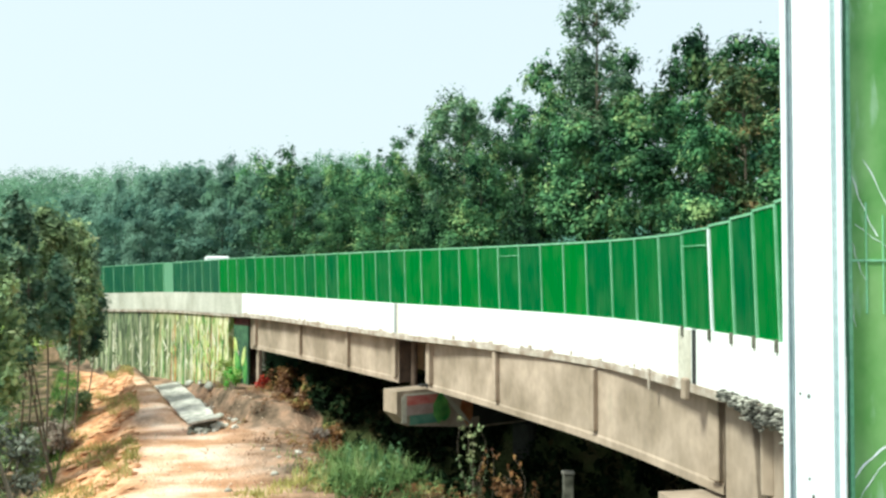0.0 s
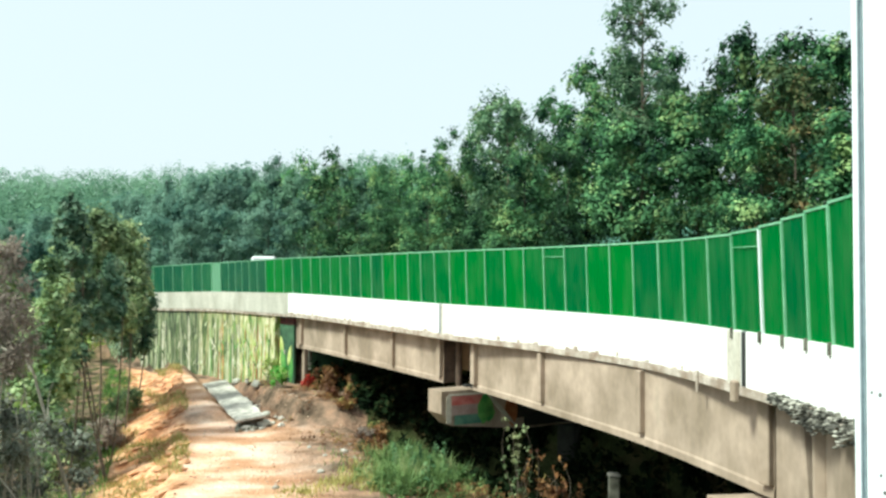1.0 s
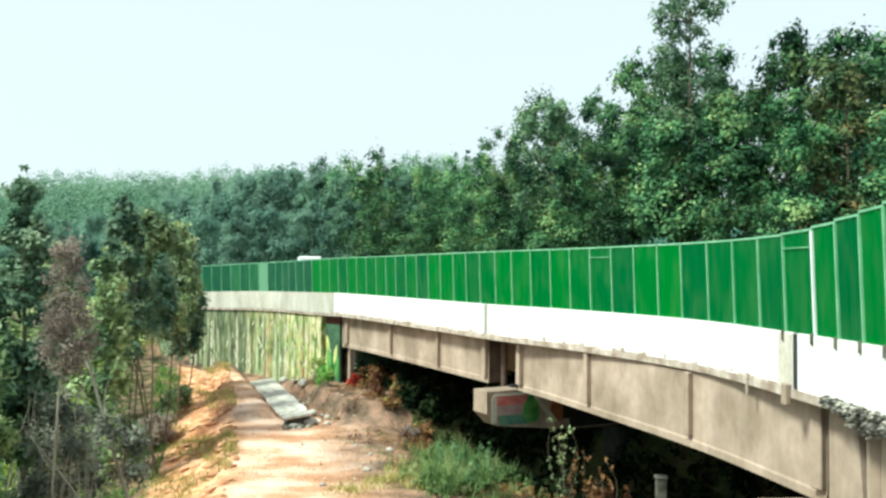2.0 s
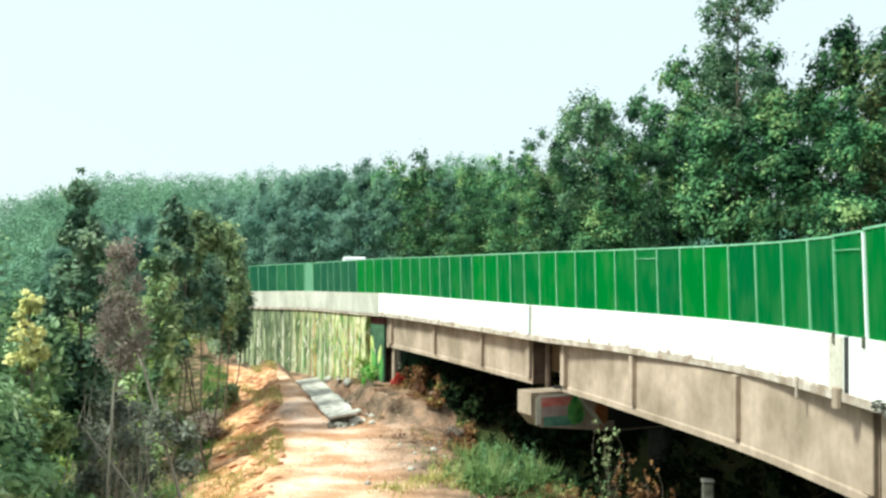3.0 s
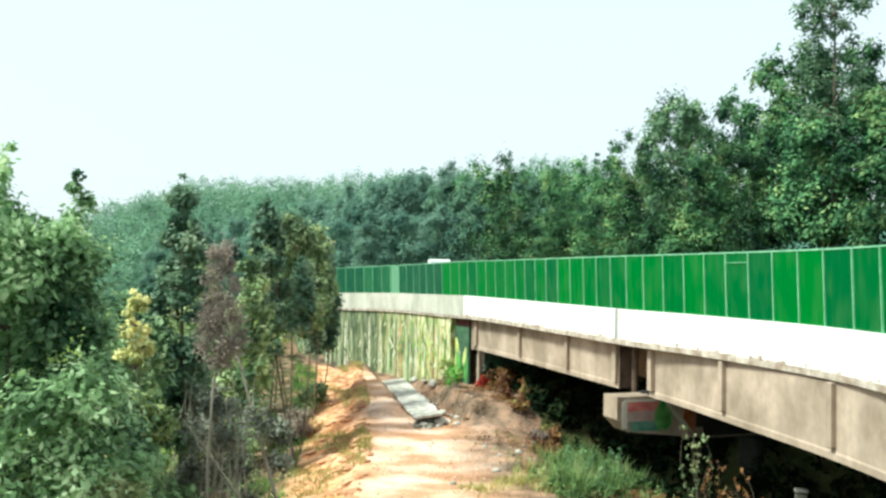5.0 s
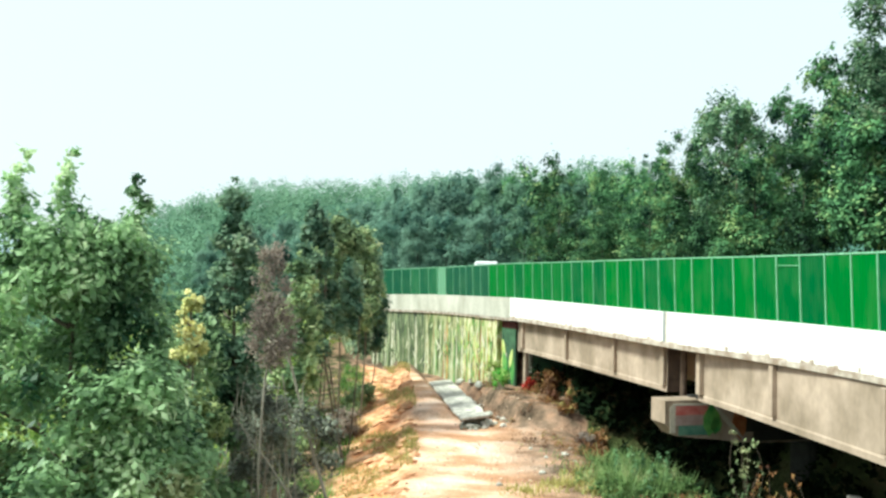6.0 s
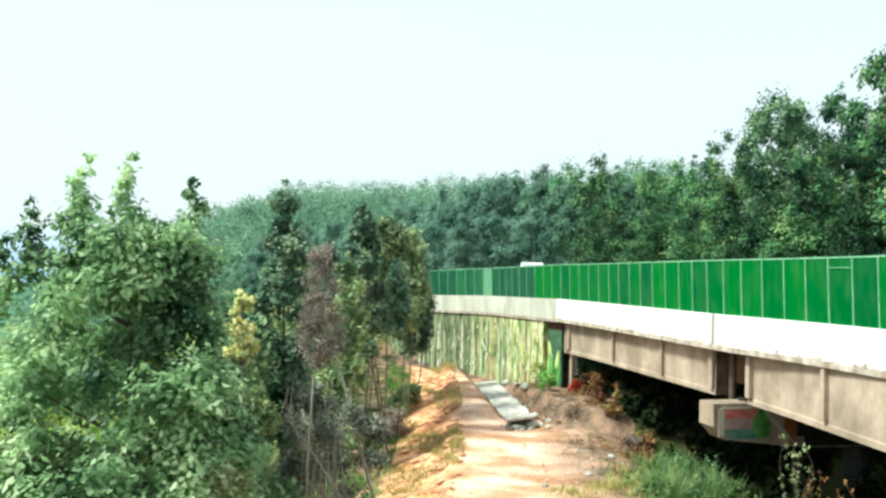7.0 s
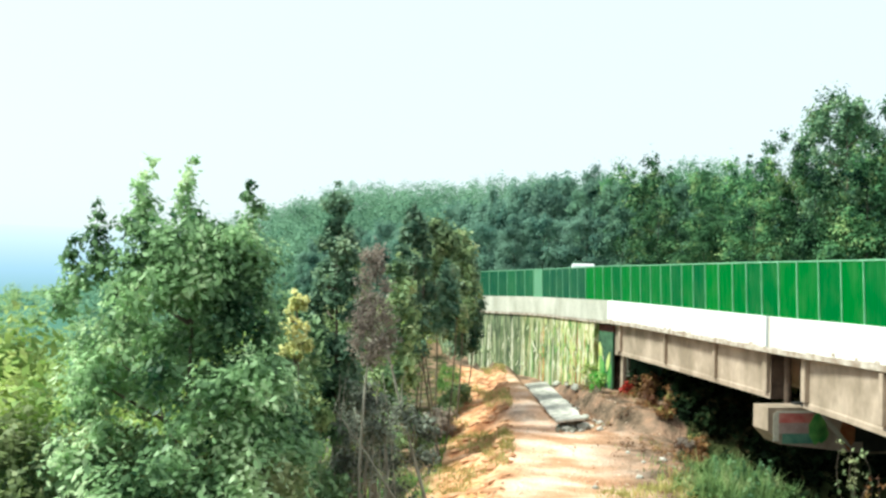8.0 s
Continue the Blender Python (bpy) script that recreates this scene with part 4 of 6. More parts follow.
for i, s in enumerate(marks):
    strong = abs(s - s_first) < 0.01
    near = s < s_first + 2.0
    width = 0.06 if strong else 0.036
    p = part_mesh("post", STRONG_MESH if strong else POST_MESH, barrier, "stout white post" if strong else "", stand(s, 0.02, 0.80 if near else 0.86) @ LEAN @ Matrix.Diagonal((width, 0.07, high_of(s) + 0.05, 1)))
    if near:
        part_mesh("foot", FOOT_MESH, barrier, "dark bolted foot", stand(s, -0.07, 0.70) @ Matrix.Diagonal((0.07, 0.05, 0.22, 1)))
    if i + 1 == len(marks):
        break
    e = marks[i + 1]
    (x0, y0, _), (x1, y1, _) = on_line(s, 0.03), on_line(e, 0.03)
    span, head = math.hypot(x1 - x0, y1 - y0), math.atan2(y1 - y0, x1 - x0)
    m = Matrix.Translation(((x0 + x1) / 2, (y0 + y1) / 2, 0.885 + (drop_of(s) + drop_of(e)) / 2)) @ Matrix.Rotation(head, 4, "Z")
    tilt = Matrix.Rotation(math.atan2(drop_of(e) - drop_of(s), span), 4, "Y").inverted()
    h0, h1 = high_of(s), high_of(e)
    shear = Matrix(((1, 0, 0, 0), (0, 1, 0, 0), ((h1 - h0) / span, 0, 1, 0), (0, 0, 0, 1)))
    part_mesh("sheet", (SHEET_MESH if s < S1 + 3.4 else PALE_MESH if S1 + 11.0 < s < S1 + 12.4 else FADED_HAZED_MESH) if h1 == h0 else sloped_sheet(h0, h1), barrier, "" if s < S1 + 3.4 else "dull faded and hazed green sheet", m @ tilt @ LEAN @ Matrix.Diagonal((span - 0.03, 1, h0, 1)))
    top = m @ tilt @ LEAN @ shear @ Matrix.Translation((0, 0, (h0 + h1) / 2 - 0.01))
    part_mesh("top_rail", RAIL_MESH, barrier, "", top @ Matrix.Diagonal((span + 0.02, 0.06, 0.045, 1)))
    if abs(s - s_first) < 0.01 or i == marks.index(s_first) + 8:
        part_mesh("cross_rail", RAIL_MESH, barrier, "", m @ tilt @ LEAN @ Matrix.Translation((0, 0.045, h0 - (0.30 if abs(s - s_first) > 0.01 else 0.36))) @ Matrix.Diagonal((span - 0.05, 0.012, 0.016, 1)))

# the broad white end post of the barrier, with flanges, beside the open gap
px_, py_, ph = on_line(S_POST, 0.0)
end_post = thing("barrier_end_post", "broad white steel post at the open end of the barrier", "post", at=(px_, py_, 0.88 + drop_of(S_POST)))
end_post.rotation_euler = (0, 0, radians(-24.0))
bm = add_box(bmesh.new(), (-0.047, -0.03, 0), (0.047, 0.05, 2.6), bevel=0.006)
part("web", bm, STEEL, end_post, "white face with small stains")
for x0, x1 in ((-0.066, -0.052), (0.052, 0.066)):
    bm = add_box(bmesh.new(), (x0, -0.045, 0), (x1, 0.07, 2.6), bevel=0.003)
    part("flange", bm, STEEL, end_post)
    bm = add_box(bmesh.new(), (min(x0, x1) + (0.012 if x0 < 0 else -0.008), -0.034, 0.004), (max(x0, x1) + (0.008 if x0 < 0 else -0.012), 0.04, 2.595))
    part("seal", bm, GASKET, end_post, "grey-green gasket")
for q, (u, v) in enumerate(((-0.03, 0.935), (-0.012, 0.93), (-0.012, 0.74), (-0.004, 0.70))):
    bm = bmesh.new()
    bmesh.ops.create_uvsphere(bm, u_segments=8, v_segments=6, radius=0.0025 + 0.001 * (q % 2), matrix=Matrix.Translation((u, -0.030, v)) @ Matrix.Diagonal((1, 0.4, 1.6, 1)))
    part("rivet", bm, DARK, end_post, "dark rivet head")
# the glossy green leaf hung on the end post
def clear_sheet_material():
    m = bpy.data.materials.new("scratched_green_acrylic")
    m.use_nodes = True
    n, l = m.node_tree.nodes, m.node_tree.links
    b, out = n["Principled BSDF"], n["Material Output"]
    b.inputs["Roughness"].default_value = 0.5
    co = n.new("ShaderNodeTexCoord")

    def streaks(turn, scale, lo, hi):
        mp = n.new("ShaderNodeMapping")
        mp.inputs["Rotation"].default_value = (0, radians(turn), 0)
        mp.inputs["Scale"].default_value = scale
        l.new(co.outputs["Object"], mp.inputs[0])
        t = n.new("ShaderNodeTexNoise")
        t.inputs["Scale"].default_value, t.inputs["Detail"].default_value = 1.0, 9
        l.new(mp.outputs[0], t.inputs["Vector"])
        r = n.new("ShaderNodeMapRange")
        r.inputs["From Min"].default_value, r.inputs["From Max"].default_value = lo, hi
        l.new(t.outputs["Fac"], r.inputs["Value"])
        return r

    base = n.new("ShaderNodeMixRGB")
    base.inputs[1].default_value, base.inputs[2].default_value = (0.15, 0.42, 0.08, 1), (0.44, 0.68, 0.30, 1)
    l.new(streaks(0, (4, 1, 3), 0.40, 0.60).outputs[0], base.inputs[0])
    worn = n.new("ShaderNodeMixRGB")
    worn.inputs[2].default_value = (0.60, 0.78, 0.60, 1)
    l.new(streaks(14, (24, 1, 5), 0.56, 0.70).outputs[0], worn.inputs[0])
    l.new(base.outputs[0], worn.inputs[1])
    l.new(worn.outputs[0], b.inputs["Base Color"])
    glow = n.new("ShaderNodeBsdfTranslucent")
    l.new(worn.outputs[0], glow.inputs[0])
    one = n.new("ShaderNodeMixShader")
    one.inputs[0].default_value = 0.5
    l.new(b.outputs[0], one.inputs[1])
    l.new(glow.outputs[0], one.inputs[2])
    gloss = n.new("ShaderNodeBsdfGlossy")
    gloss.inputs["Color"].default_value = (0.45, 0.78, 0.40, 1)
    gloss.inputs["Roughness"].default_value = 0.025
    two = n.new("ShaderNodeMixShader")
    two.inputs[0].default_value = 0.06
    l.new(one.outputs[0], two.inputs[1])
    l.new(gloss.outputs[0], two.inputs[2])
    l.new(two.outputs[0], out.inputs["Surface"])
    return m


ACRYLIC = clear_sheet_material()
gate_z = 0.9 + drop_of(S_POST)
leaf_gate = thing("barrier_gate", "scratched glossy green gate leaf hung on the end post", "gate", at=(px_ + 0.062, py_ - 0.01, gate_z))
leaf_gate.rotation_euler = (0, 0, radians(-6.0))
part("pane", add_box(bmesh.new(), (0.02, -0.004, 0.0), (1.15, 0.004, 2.4)), ACRYLIC, leaf_gate, "scratched translucent green sheet")
# the three thin strips stand in for a fence showing through the pane
for name, lo, hi in (("stile", (0.012, -0.012, 0), (0.02, 0.012, 2.4)), ("stile", (1.15, -0.02, 0), (1.19, 0.02, 2.4)), ("gate_rail", (0.02, -0.02, 2.4), (1.15, 0.02, 2.44)), ("gate_rail", (0.02, -0.02, -0.04), (1.15, 0.02, 0.0)), ("seam", (0.052, -0.008, 2.0 - gate_z), (0.055, -0.004, 2.26 - gate_z)), ("seam", (0.090, -0.008, 2.0 - gate_z), (0.092, -0.004, 2.23 - gate_z)), ("seam", (0.02, -0.009, 2.122 - gate_z), (1.15, -0.005, 2.127 - gate_z))):
    part(name, add_box(bmesh.new(), lo, hi), RAIL, leaf_gate, "pale strip standing in for a fence behind the pane" if name == "seam" else "")

for u, v, du, dv, sag, wide in ((0.018, 2.34, 0.06, -0.16, 0.004, 0.0035), (0.05, 2.36, 0.09, -0.22, -0.006, 0.003), (0.02, 2.18, 0.03, -0.10, 0.003, 0.002), (0.03, 2.21, 0.10, -0.07, 0.004, 0.0018), (0.02, 1.62, 0.12, 0.10, -0.012, 0.006), (0.02, 1.54, 0.12, 0.16, -0.016, 0.003), (0.022, 2.06, 0.006, -0.09, 0.002, 0.002)):
    bm = bmesh.new()
    k = math.hypot(du, dv)
    edge_ = []
    for q in range(13):
        f = q / 12
        b_ = sag * math.sin(math.pi * f) + 0.0015 * math.sin(17 * f + 40 * u)
        w_ = wide * (0.35 + 0.65 * abs(math.sin(9 * f + 60 * v)))
        p_ = (u + du * f + b_ * dv / k, v + dv * f - b_ * du / k - gate_z)
        edge_.append([bm.verts.new((p_[0] + w_ * sg * dv / k, -0.0055, p_[1] - w_ * sg * du / k)) for sg in (-0.5, 0.5)])
    for (a, b), (c, d) in zip(edge_, edge_[1:]):
        bm.faces.new((a, b, d, c))
    part("scratch", bm, STEEL, leaf_gate, "whitish scratch in the sheet")


# ---- plants ----
def leaf_cloud(rng, centres, radii, count, size, squash=1.0, droop=0.25, lift=0.8, follow=0.6):
    """Leaves on the outer part of a set of round clumps: vertices and faces of many small folded quads."""
    centres, radii = np.array(centres, float), np.array(radii, float)
    pick = rng.choice(len(centres), count, p=radii**2 / (radii**2).sum())
    way = rng.normal(size=(count, 3))
    way /= np.linalg.norm(way, axis=1)[:, None]
    way[:, 2] *= squash
    p = centres[pick] + way * (radii[pick] * np.abs(rng.normal(0.72, 0.34, count)))[:, None]
    up = way * follow + rng.normal(size=(count, 3)) * (0.9 - follow / 2) + (0, 0, lift)
    up /= np.linalg.norm(up, axis=1)[:, None]
    side = np.cross(up, rng.normal(size=(count, 3)))
    side /= np.linalg.norm(side, axis=1)[:, None] + 1e-9
    along = np.cross(side, up)
    along[:, 2] -= droop
    a = (size * rng.uniform(0.6, 1.35, count))[:, None]
    v = np.stack([p - along * a * 0.5, p + side * a * 0.30 - up * a * 0.08, p + along * a * 0.55, p - side * a * 0.30 - up * a * 0.08], 1).reshape(-1, 3)
    return v


def quads_mesh(name, v, material):
    n = len(v) // 4
    me = bpy.data.meshes.new(name)
    me.vertices.add(4 * n)
    me.vertices.foreach_set("co", np.asarray(v, float).ravel())
    me.loops.add(4 * n)
    me.loops.foreach_set("vertex_index", np.arange(4 * n))
    me.polygons.add(n)
    me.polygons.foreach_set("loop_start", np.arange(0, 4 * n, 4))
    me.polygons.foreach_set("loop_total", np.full(n, 4))
    me.materials.append(material)
    me.update(calc_edges=True)
    return me


def limb(bm, a, b, ra, rb, sides=6, bend=0.0, rng=None):
    """A tapered, slightly bent limb from a to b."""
    a, b = Vector(a), Vector(b)
    rings, steps = [], 4
    side = (b - a).cross(Vector((0.3, 0.9, 0.2))).normalized()
    up = (b - a).cross(side).normalized()
    for k in range(steps + 1):
        t = k / steps
        off = bend * math.sin(math.pi * t)
        c = a.lerp(b, t) + side * off
        r = ra + (rb - ra) * t
        rings.append([bm.verts.new(c + (side * math.cos(q) + up * math.sin(q)) * r) for q in np.linspace(0, 2 * math.pi, sides, endpoint=False)])
    for p, q in zip(rings, rings[1:]):
        for i in range(sides):
            bm.faces.new((p[i], p[(i + 1) % sides], q[(i + 1) % sides], q[i]))


def tree_shape(seed, height, crown_from, spread, lobes=40, taper=0.6, tops=1, fat=1.0):
    """Clump centres of an uneven crown, wider below and with one or more leading shoots."""
    rng = np.random.default_rng(seed)
    cs, rs = [], []
    tall = height - crown_from
    for k in range(lobes):
        t = rng.uniform(0, 0.93)
        w = spread * (1 - t) ** taper * min(1.0, 0.45 + 3.0 * t)
        a, d = rng.uniform(0, 2 * math.pi), w * math.sqrt(rng.uniform(0.02, 1.0))
        cs.append((math.cos(a) * d, math.sin(a) * d, crown_from + tall * t))
        rs.append(min(spread * rng.uniform(0.17, 0.34) * fat, tall * 0.2) * (1 - 0.35 * t))
    for k in range(tops):
        a, d = rng.uniform(0, 2 * math.pi), spread * 0.45 * (k > 0)
        drop = tall * 0.10 * k
        for q in range(4):
            r = spread * (0.09 + 0.045 * q)
            cs.append((math.cos(a) * d + rng.normal() * 0.05, math.sin(a) * d, height - drop - r * 0.9 - tall * 0.055 * q))
            rs.append(r)
    return rng, cs, rs


def make_tree(name, label, seed, height, crown_from, spread, leaves, size, material, lobes=22, taper=0.6, tops=1, bark=None, at=None, group="", squash=0.8, shoots=(), fat=1.0, thick=0.009, lean=(0.05, 0.03), follow=0.6):
    rng, cs, rs = tree_shape(seed, height, crown_from, spread, lobes, taper, tops, fat)
    root = thing(name, label, "tree", group, at=at or (0, 0, 0))
    for across, top in shoots:  # leading shoots, set along one line through the crown
        top -= at[2]
        for q in range(6):
            r = 0.10 + 0.035 * q
            cs.append((across * 0.73 + rng.normal() * 0.06, across * 0.68 + rng.normal() * 0.06, top - 0.12 - 0.2 * q))
            rs.append(r)
    bm = bmesh.new()
    limb(bm, (0, 0, -0.6), (lean[0], lean[1], height * 0.82), max(0.03, height * thick), height * 0.002, 8, height * float(rng.uniform(-0.05, 0.05)))
    for c, r in list(zip(cs, rs))[:16]:
        limb(bm, (0, 0, max(0.3, c[2] - 0.5 * math.hypot(c[0], c[1]) - 0.2)), c, height * 0.004, height * 0.0012, 5, 0.1)
    part("trunk", bm, bark or BARK, root, smooth=True)
    part_mesh("crown", quads_mesh("crown", leaf_cloud(rng, cs, rs, leaves, size, squash, follow=follow), material), root)
    return root


def spot(bearing, dist, z=None):
    b = radians(bearing)
    x, y = dist * math.sin(b), dist * math.cos(b)
    return x, y, ground_z(x, y) if z is None else z


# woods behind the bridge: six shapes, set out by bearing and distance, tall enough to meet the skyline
WOODS = [make_tree("forest_tree", "tall broad-leaved tree with dense dark green crown", 100 + k, 14.0, 1.0 + 0.6 * (k % 3), 3.3 + 0.3 * (k % 4), 7000, 0.35, LEAF_SHADEWOOD if k < 3 else LEAF_FOREST, 34, 0.28 + 0.1 * (k % 3), k % 3, group="woods behind the bridge", bark=WOODBARK, fat=1.5, follow=1.2) for k in range(6)]
WOODS += [make_tree("forest_tree", "distant broad-leaved tree with haze-tinted crown", 120 + k, 14.0, 1.0, 3.4 + 0.3 * k, 5500, 0.42, LEAF_MIDHAZE if k < 2 else LEAF_HAZE, 30, 0.3, k % 2, group="woods behind the bridge", bark=WOODBARK, fat=1.5, follow=1.2) for k in range(4)]
SKY_B = [-34, -28, -23, -20.5, -13, -9, -5.5, -3.8, -2, 0.2, 2.6, 3.5, 4.2, 7, 8.5, 10.2, 11.8, 13.2, 14.9, 16, 17, 20, 24, 32, 45]
SKY_E = [3.0, 3.6, 4.8, 6.3, 8.0, 7.9, 7.7, 8.8, 9.6, 11.2, 11.2, 10.6, 12.0, 14.0, 14.4, 14.6, 14.0, 12.2, 11.2, 13.6, 15.0, 15.1, 15.3, 15.5, 15.5]
NEAR_B, NEAR_D = [-34, -24, -14, -5, 4, 14, 24, 45], [118, 104, 90, 76, 62, 50, 42, 36]
rng = np.random.default_rng(5)
placed, used = 0, [0] * 10
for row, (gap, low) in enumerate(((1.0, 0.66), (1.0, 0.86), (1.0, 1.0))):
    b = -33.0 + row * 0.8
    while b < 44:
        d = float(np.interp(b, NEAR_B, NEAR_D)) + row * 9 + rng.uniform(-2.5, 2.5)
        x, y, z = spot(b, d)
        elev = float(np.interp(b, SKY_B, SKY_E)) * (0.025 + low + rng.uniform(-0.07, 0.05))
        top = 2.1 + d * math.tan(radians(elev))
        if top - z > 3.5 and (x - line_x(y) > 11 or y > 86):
            # bearings past about 8 degrees get the shade-darkened leaves
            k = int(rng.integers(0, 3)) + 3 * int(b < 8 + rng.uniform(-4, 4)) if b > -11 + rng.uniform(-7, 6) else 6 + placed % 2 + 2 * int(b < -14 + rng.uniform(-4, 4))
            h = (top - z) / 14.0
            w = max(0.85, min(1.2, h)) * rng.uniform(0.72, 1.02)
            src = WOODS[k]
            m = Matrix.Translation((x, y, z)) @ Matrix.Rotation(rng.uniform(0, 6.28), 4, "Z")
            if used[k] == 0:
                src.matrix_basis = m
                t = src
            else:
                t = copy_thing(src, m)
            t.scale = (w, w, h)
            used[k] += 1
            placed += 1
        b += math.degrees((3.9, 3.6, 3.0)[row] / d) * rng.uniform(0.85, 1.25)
for k, src in enumerate(WOODS):  # a shape not taken so far joins the back of the woods
    if not used[k]:
        src.matrix_basis = Matrix.Translation(spot(16 + 2 * k, 74 + k))
# one thin tall tree that stands above the rest
x, y, z = spot(10.3, 60)
make_tree("tall_tree", "tall sparse tree rising above the woods", 77, 2.1 + 60 * math.tan(radians(20.0)) - z, 8.0, 2.5, 9500, 0.27, LEAF_HAZY, 84, 0.06, 3, at=(x, y, z), fat=1.35, follow=1.0)
x, y, z = spot(1.35, 72)
make_tree("tall_tree", "pale green tree rising above the woods", 79, 2.1 + 72 * math.tan(radians(11.7)) - z, 4.0, 3.0, 7000, 0.32, LEAF_HAZY, 50, 0.25, 2, at=(x, y, z), fat=1.3)
x, y, z = spot(19.5, 47)
make_tree("forest_tree", "broad-leaved tree with browning olive crown", 83, 2.1 + 47 * math.tan(radians(13.6)) - z, 3.0, 2.6, 6500, 0.28, LEAF_BROWN, 40, 0.35, 2, at=(x, y, z), fat=1.4, follow=1.1, group="woods behind the bridge")

# far wooded ridge and valley scrub: crowns past counting
def crowns(name, label, spots, leaves, size, material, seed, lift=0.8):
    rng = np.random.default_rng(seed)
    cs, rs = [], []
    for x, y, z, r in spots:
        for q in range(3):
            cs.append((x + rng.normal() * r * 0.4, y + rng.normal() * r * 0.4, z + r * (0.5 + 0.55 * q)))
            rs.append(r * (0.75 - 0.17 * q))
    return tagged(new(name, quads_mesh(name, leaf_cloud(rng, cs, rs, leaves, size, 0.9, lift=lift), material)), label, "vegetation", kind="stuff")


rng = np.random.default_rng(11)
far = []
for k in range(1500):
    b, d = rng.uniform(-47, -4), rng.uniform(112, 285)
    x, y, z = spot(b, d)
    tip = rng.random() < 0.10  # a few crowns stand above the rest
    far.append((x, y, z - 0.8 + rng.uniform(-0.8, 0.8) + 2.6 * tip, rng.uniform(1.8, 2.6) if tip else rng.uniform(2.6, 4.6)))
crowns("far_woods", "distant hazy green wooded ridge", far, 200000, 0.75, LEAF_FARHAZE, 12, 2.8)
scrub = []
for k in range(420):
    b, d = rng.uniform(-62, -18), rng.uniform(30, 115)
    x, y, z = spot(b, d)
    if x < float(np.interp(y, EDGE_Y, EDGE_X)) - 7:
        scrub.append((x, y, z - 0.4, rng.uniform(1.2, 2.6)))
crowns("valley_scrub", "bright green scrub filling the valley", scrub, 42000, 0.55, LEAF_LIME, 13)

field = []
for k in range(420):
    x, y, z = spot(rng.uniform(-66, -44), rng.uniform(70, 330))
    field.append((x, y, z - 0.8, rng.uniform(1.6, 3.2)))
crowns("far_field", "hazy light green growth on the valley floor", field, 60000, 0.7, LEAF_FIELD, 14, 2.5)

# trees on the slope beside the ledge
def slope_tree(name, label, x, y, top, crown_z, **k):
    z = ground_z(x, y)
    return make_tree(name, label, height=top - z, crown_from=crown_z - z, at=(x, y, z), **k)


slope_tree("slope_tree", "large leafy tree with dusty green crown and several shoots", -8.98, 9.32, 3.15, -4.2, seed=31, spread=2.45, leaves=76000, size=0.118, material=LEAF_NEAR, follow=0.8, fat=0.80, lobes=170, taper=0.40, tops=0, shoots=((-0.1, 3.92), (-0.72, 3.84), (0.82, 3.58), (-1.35, 3.18), (-1.7, 2.6), (0.45, 2.9)))
slope_tree("slope_tree", "slender leafy tree with dark narrow crown", -12.8, 19.9, 4.75, -1.6, seed=52, spread=0.95, leaves=12500, size=0.17, material=LEAF_BLUE, fat=1.3, lobes=70, taper=0.42, tops=2)
for k, (x, y, top, low, spread, leaves, label) in enumerate((
    (-18.5, 36.9, 5.6, -2.0, 1.25, 8000, "narrow dark leafy tree on the wooded shelf"),
    (-19.1, 41.0, 5.2, -0.8, 2.0, 11000, "leafy tree with light olive green crown"),
    (-19.5, 45.1, 4.9, -0.9, 1.8, 8000, "leafy tree with ragged olive crown"),
    (-21.0, 50.0, 3.9, -2.6, 1.5, 6500, "dark leafy tree beside the painted wall"),
    (-18.4, 34.9, 3.1, -4.0, 1.4, 5600, "low leafy tree on the wooded shelf"),
    (-22.4, 46.2, 4.2, -0.9, 2.0, 6200, "leafy tree at the back of the shelf"),
    (-17.3, 38.4, 2.9, -0.7, 0.9, 3600, "thin young tree on the wooded shelf"),
    (-26.2, 44.0, 3.6, -1.5, 2.2, 6000, "broad leafy tree at the back of the shelf"),
    (-22.0, 36.0, 2.6, -4.6, 2.0, 6400, "broad leafy tree on the lower slope"),
)):
    slope_tree("slope_tree", label, x, y, top, low, seed=200 + k, spread=spread, leaves=leaves, size=0.27, material=LEAF_OLIVE if k % 3 else LEAF_BLUE, fat=1.2, lobes=48, taper=0.6, tops=2 + k % 3, thick=0.0045, squash=1.1, follow=1.0, lean=((0.5, 0.1), (-0.3, 0.2), (0.2, 0))[k % 3])
slope_tree("slope_tree", "leafy tree in the valley", -12.8, 17.5, 1.6, -5.0, seed=36, spread=2.0, leaves=9000, size=0.2, material=LEAF_NEAR, fat=1.3, lobes=50, taper=0.5, tops=2)
slope_tree("withered_tree", "withered tree with brown dead leaves", -10.25, 17.66, 3.05, -0.1, seed=37, spread=0.66, leaves=7000, size=0.07, material=LEAF_DEAD, lobes=110, fat=1.3, taper=0.5, bark=PALEBARK, thick=0.005)
slope_tree("yellow_tree", "small tree with yellowing leaves", -11.53, 16.15, 1.65, 0.0, seed=38, spread=0.5, leaves=2800, size=0.13, material=LEAF_YELLOW, lobes=24, taper=0.4, follow=1.0, thick=0.006)


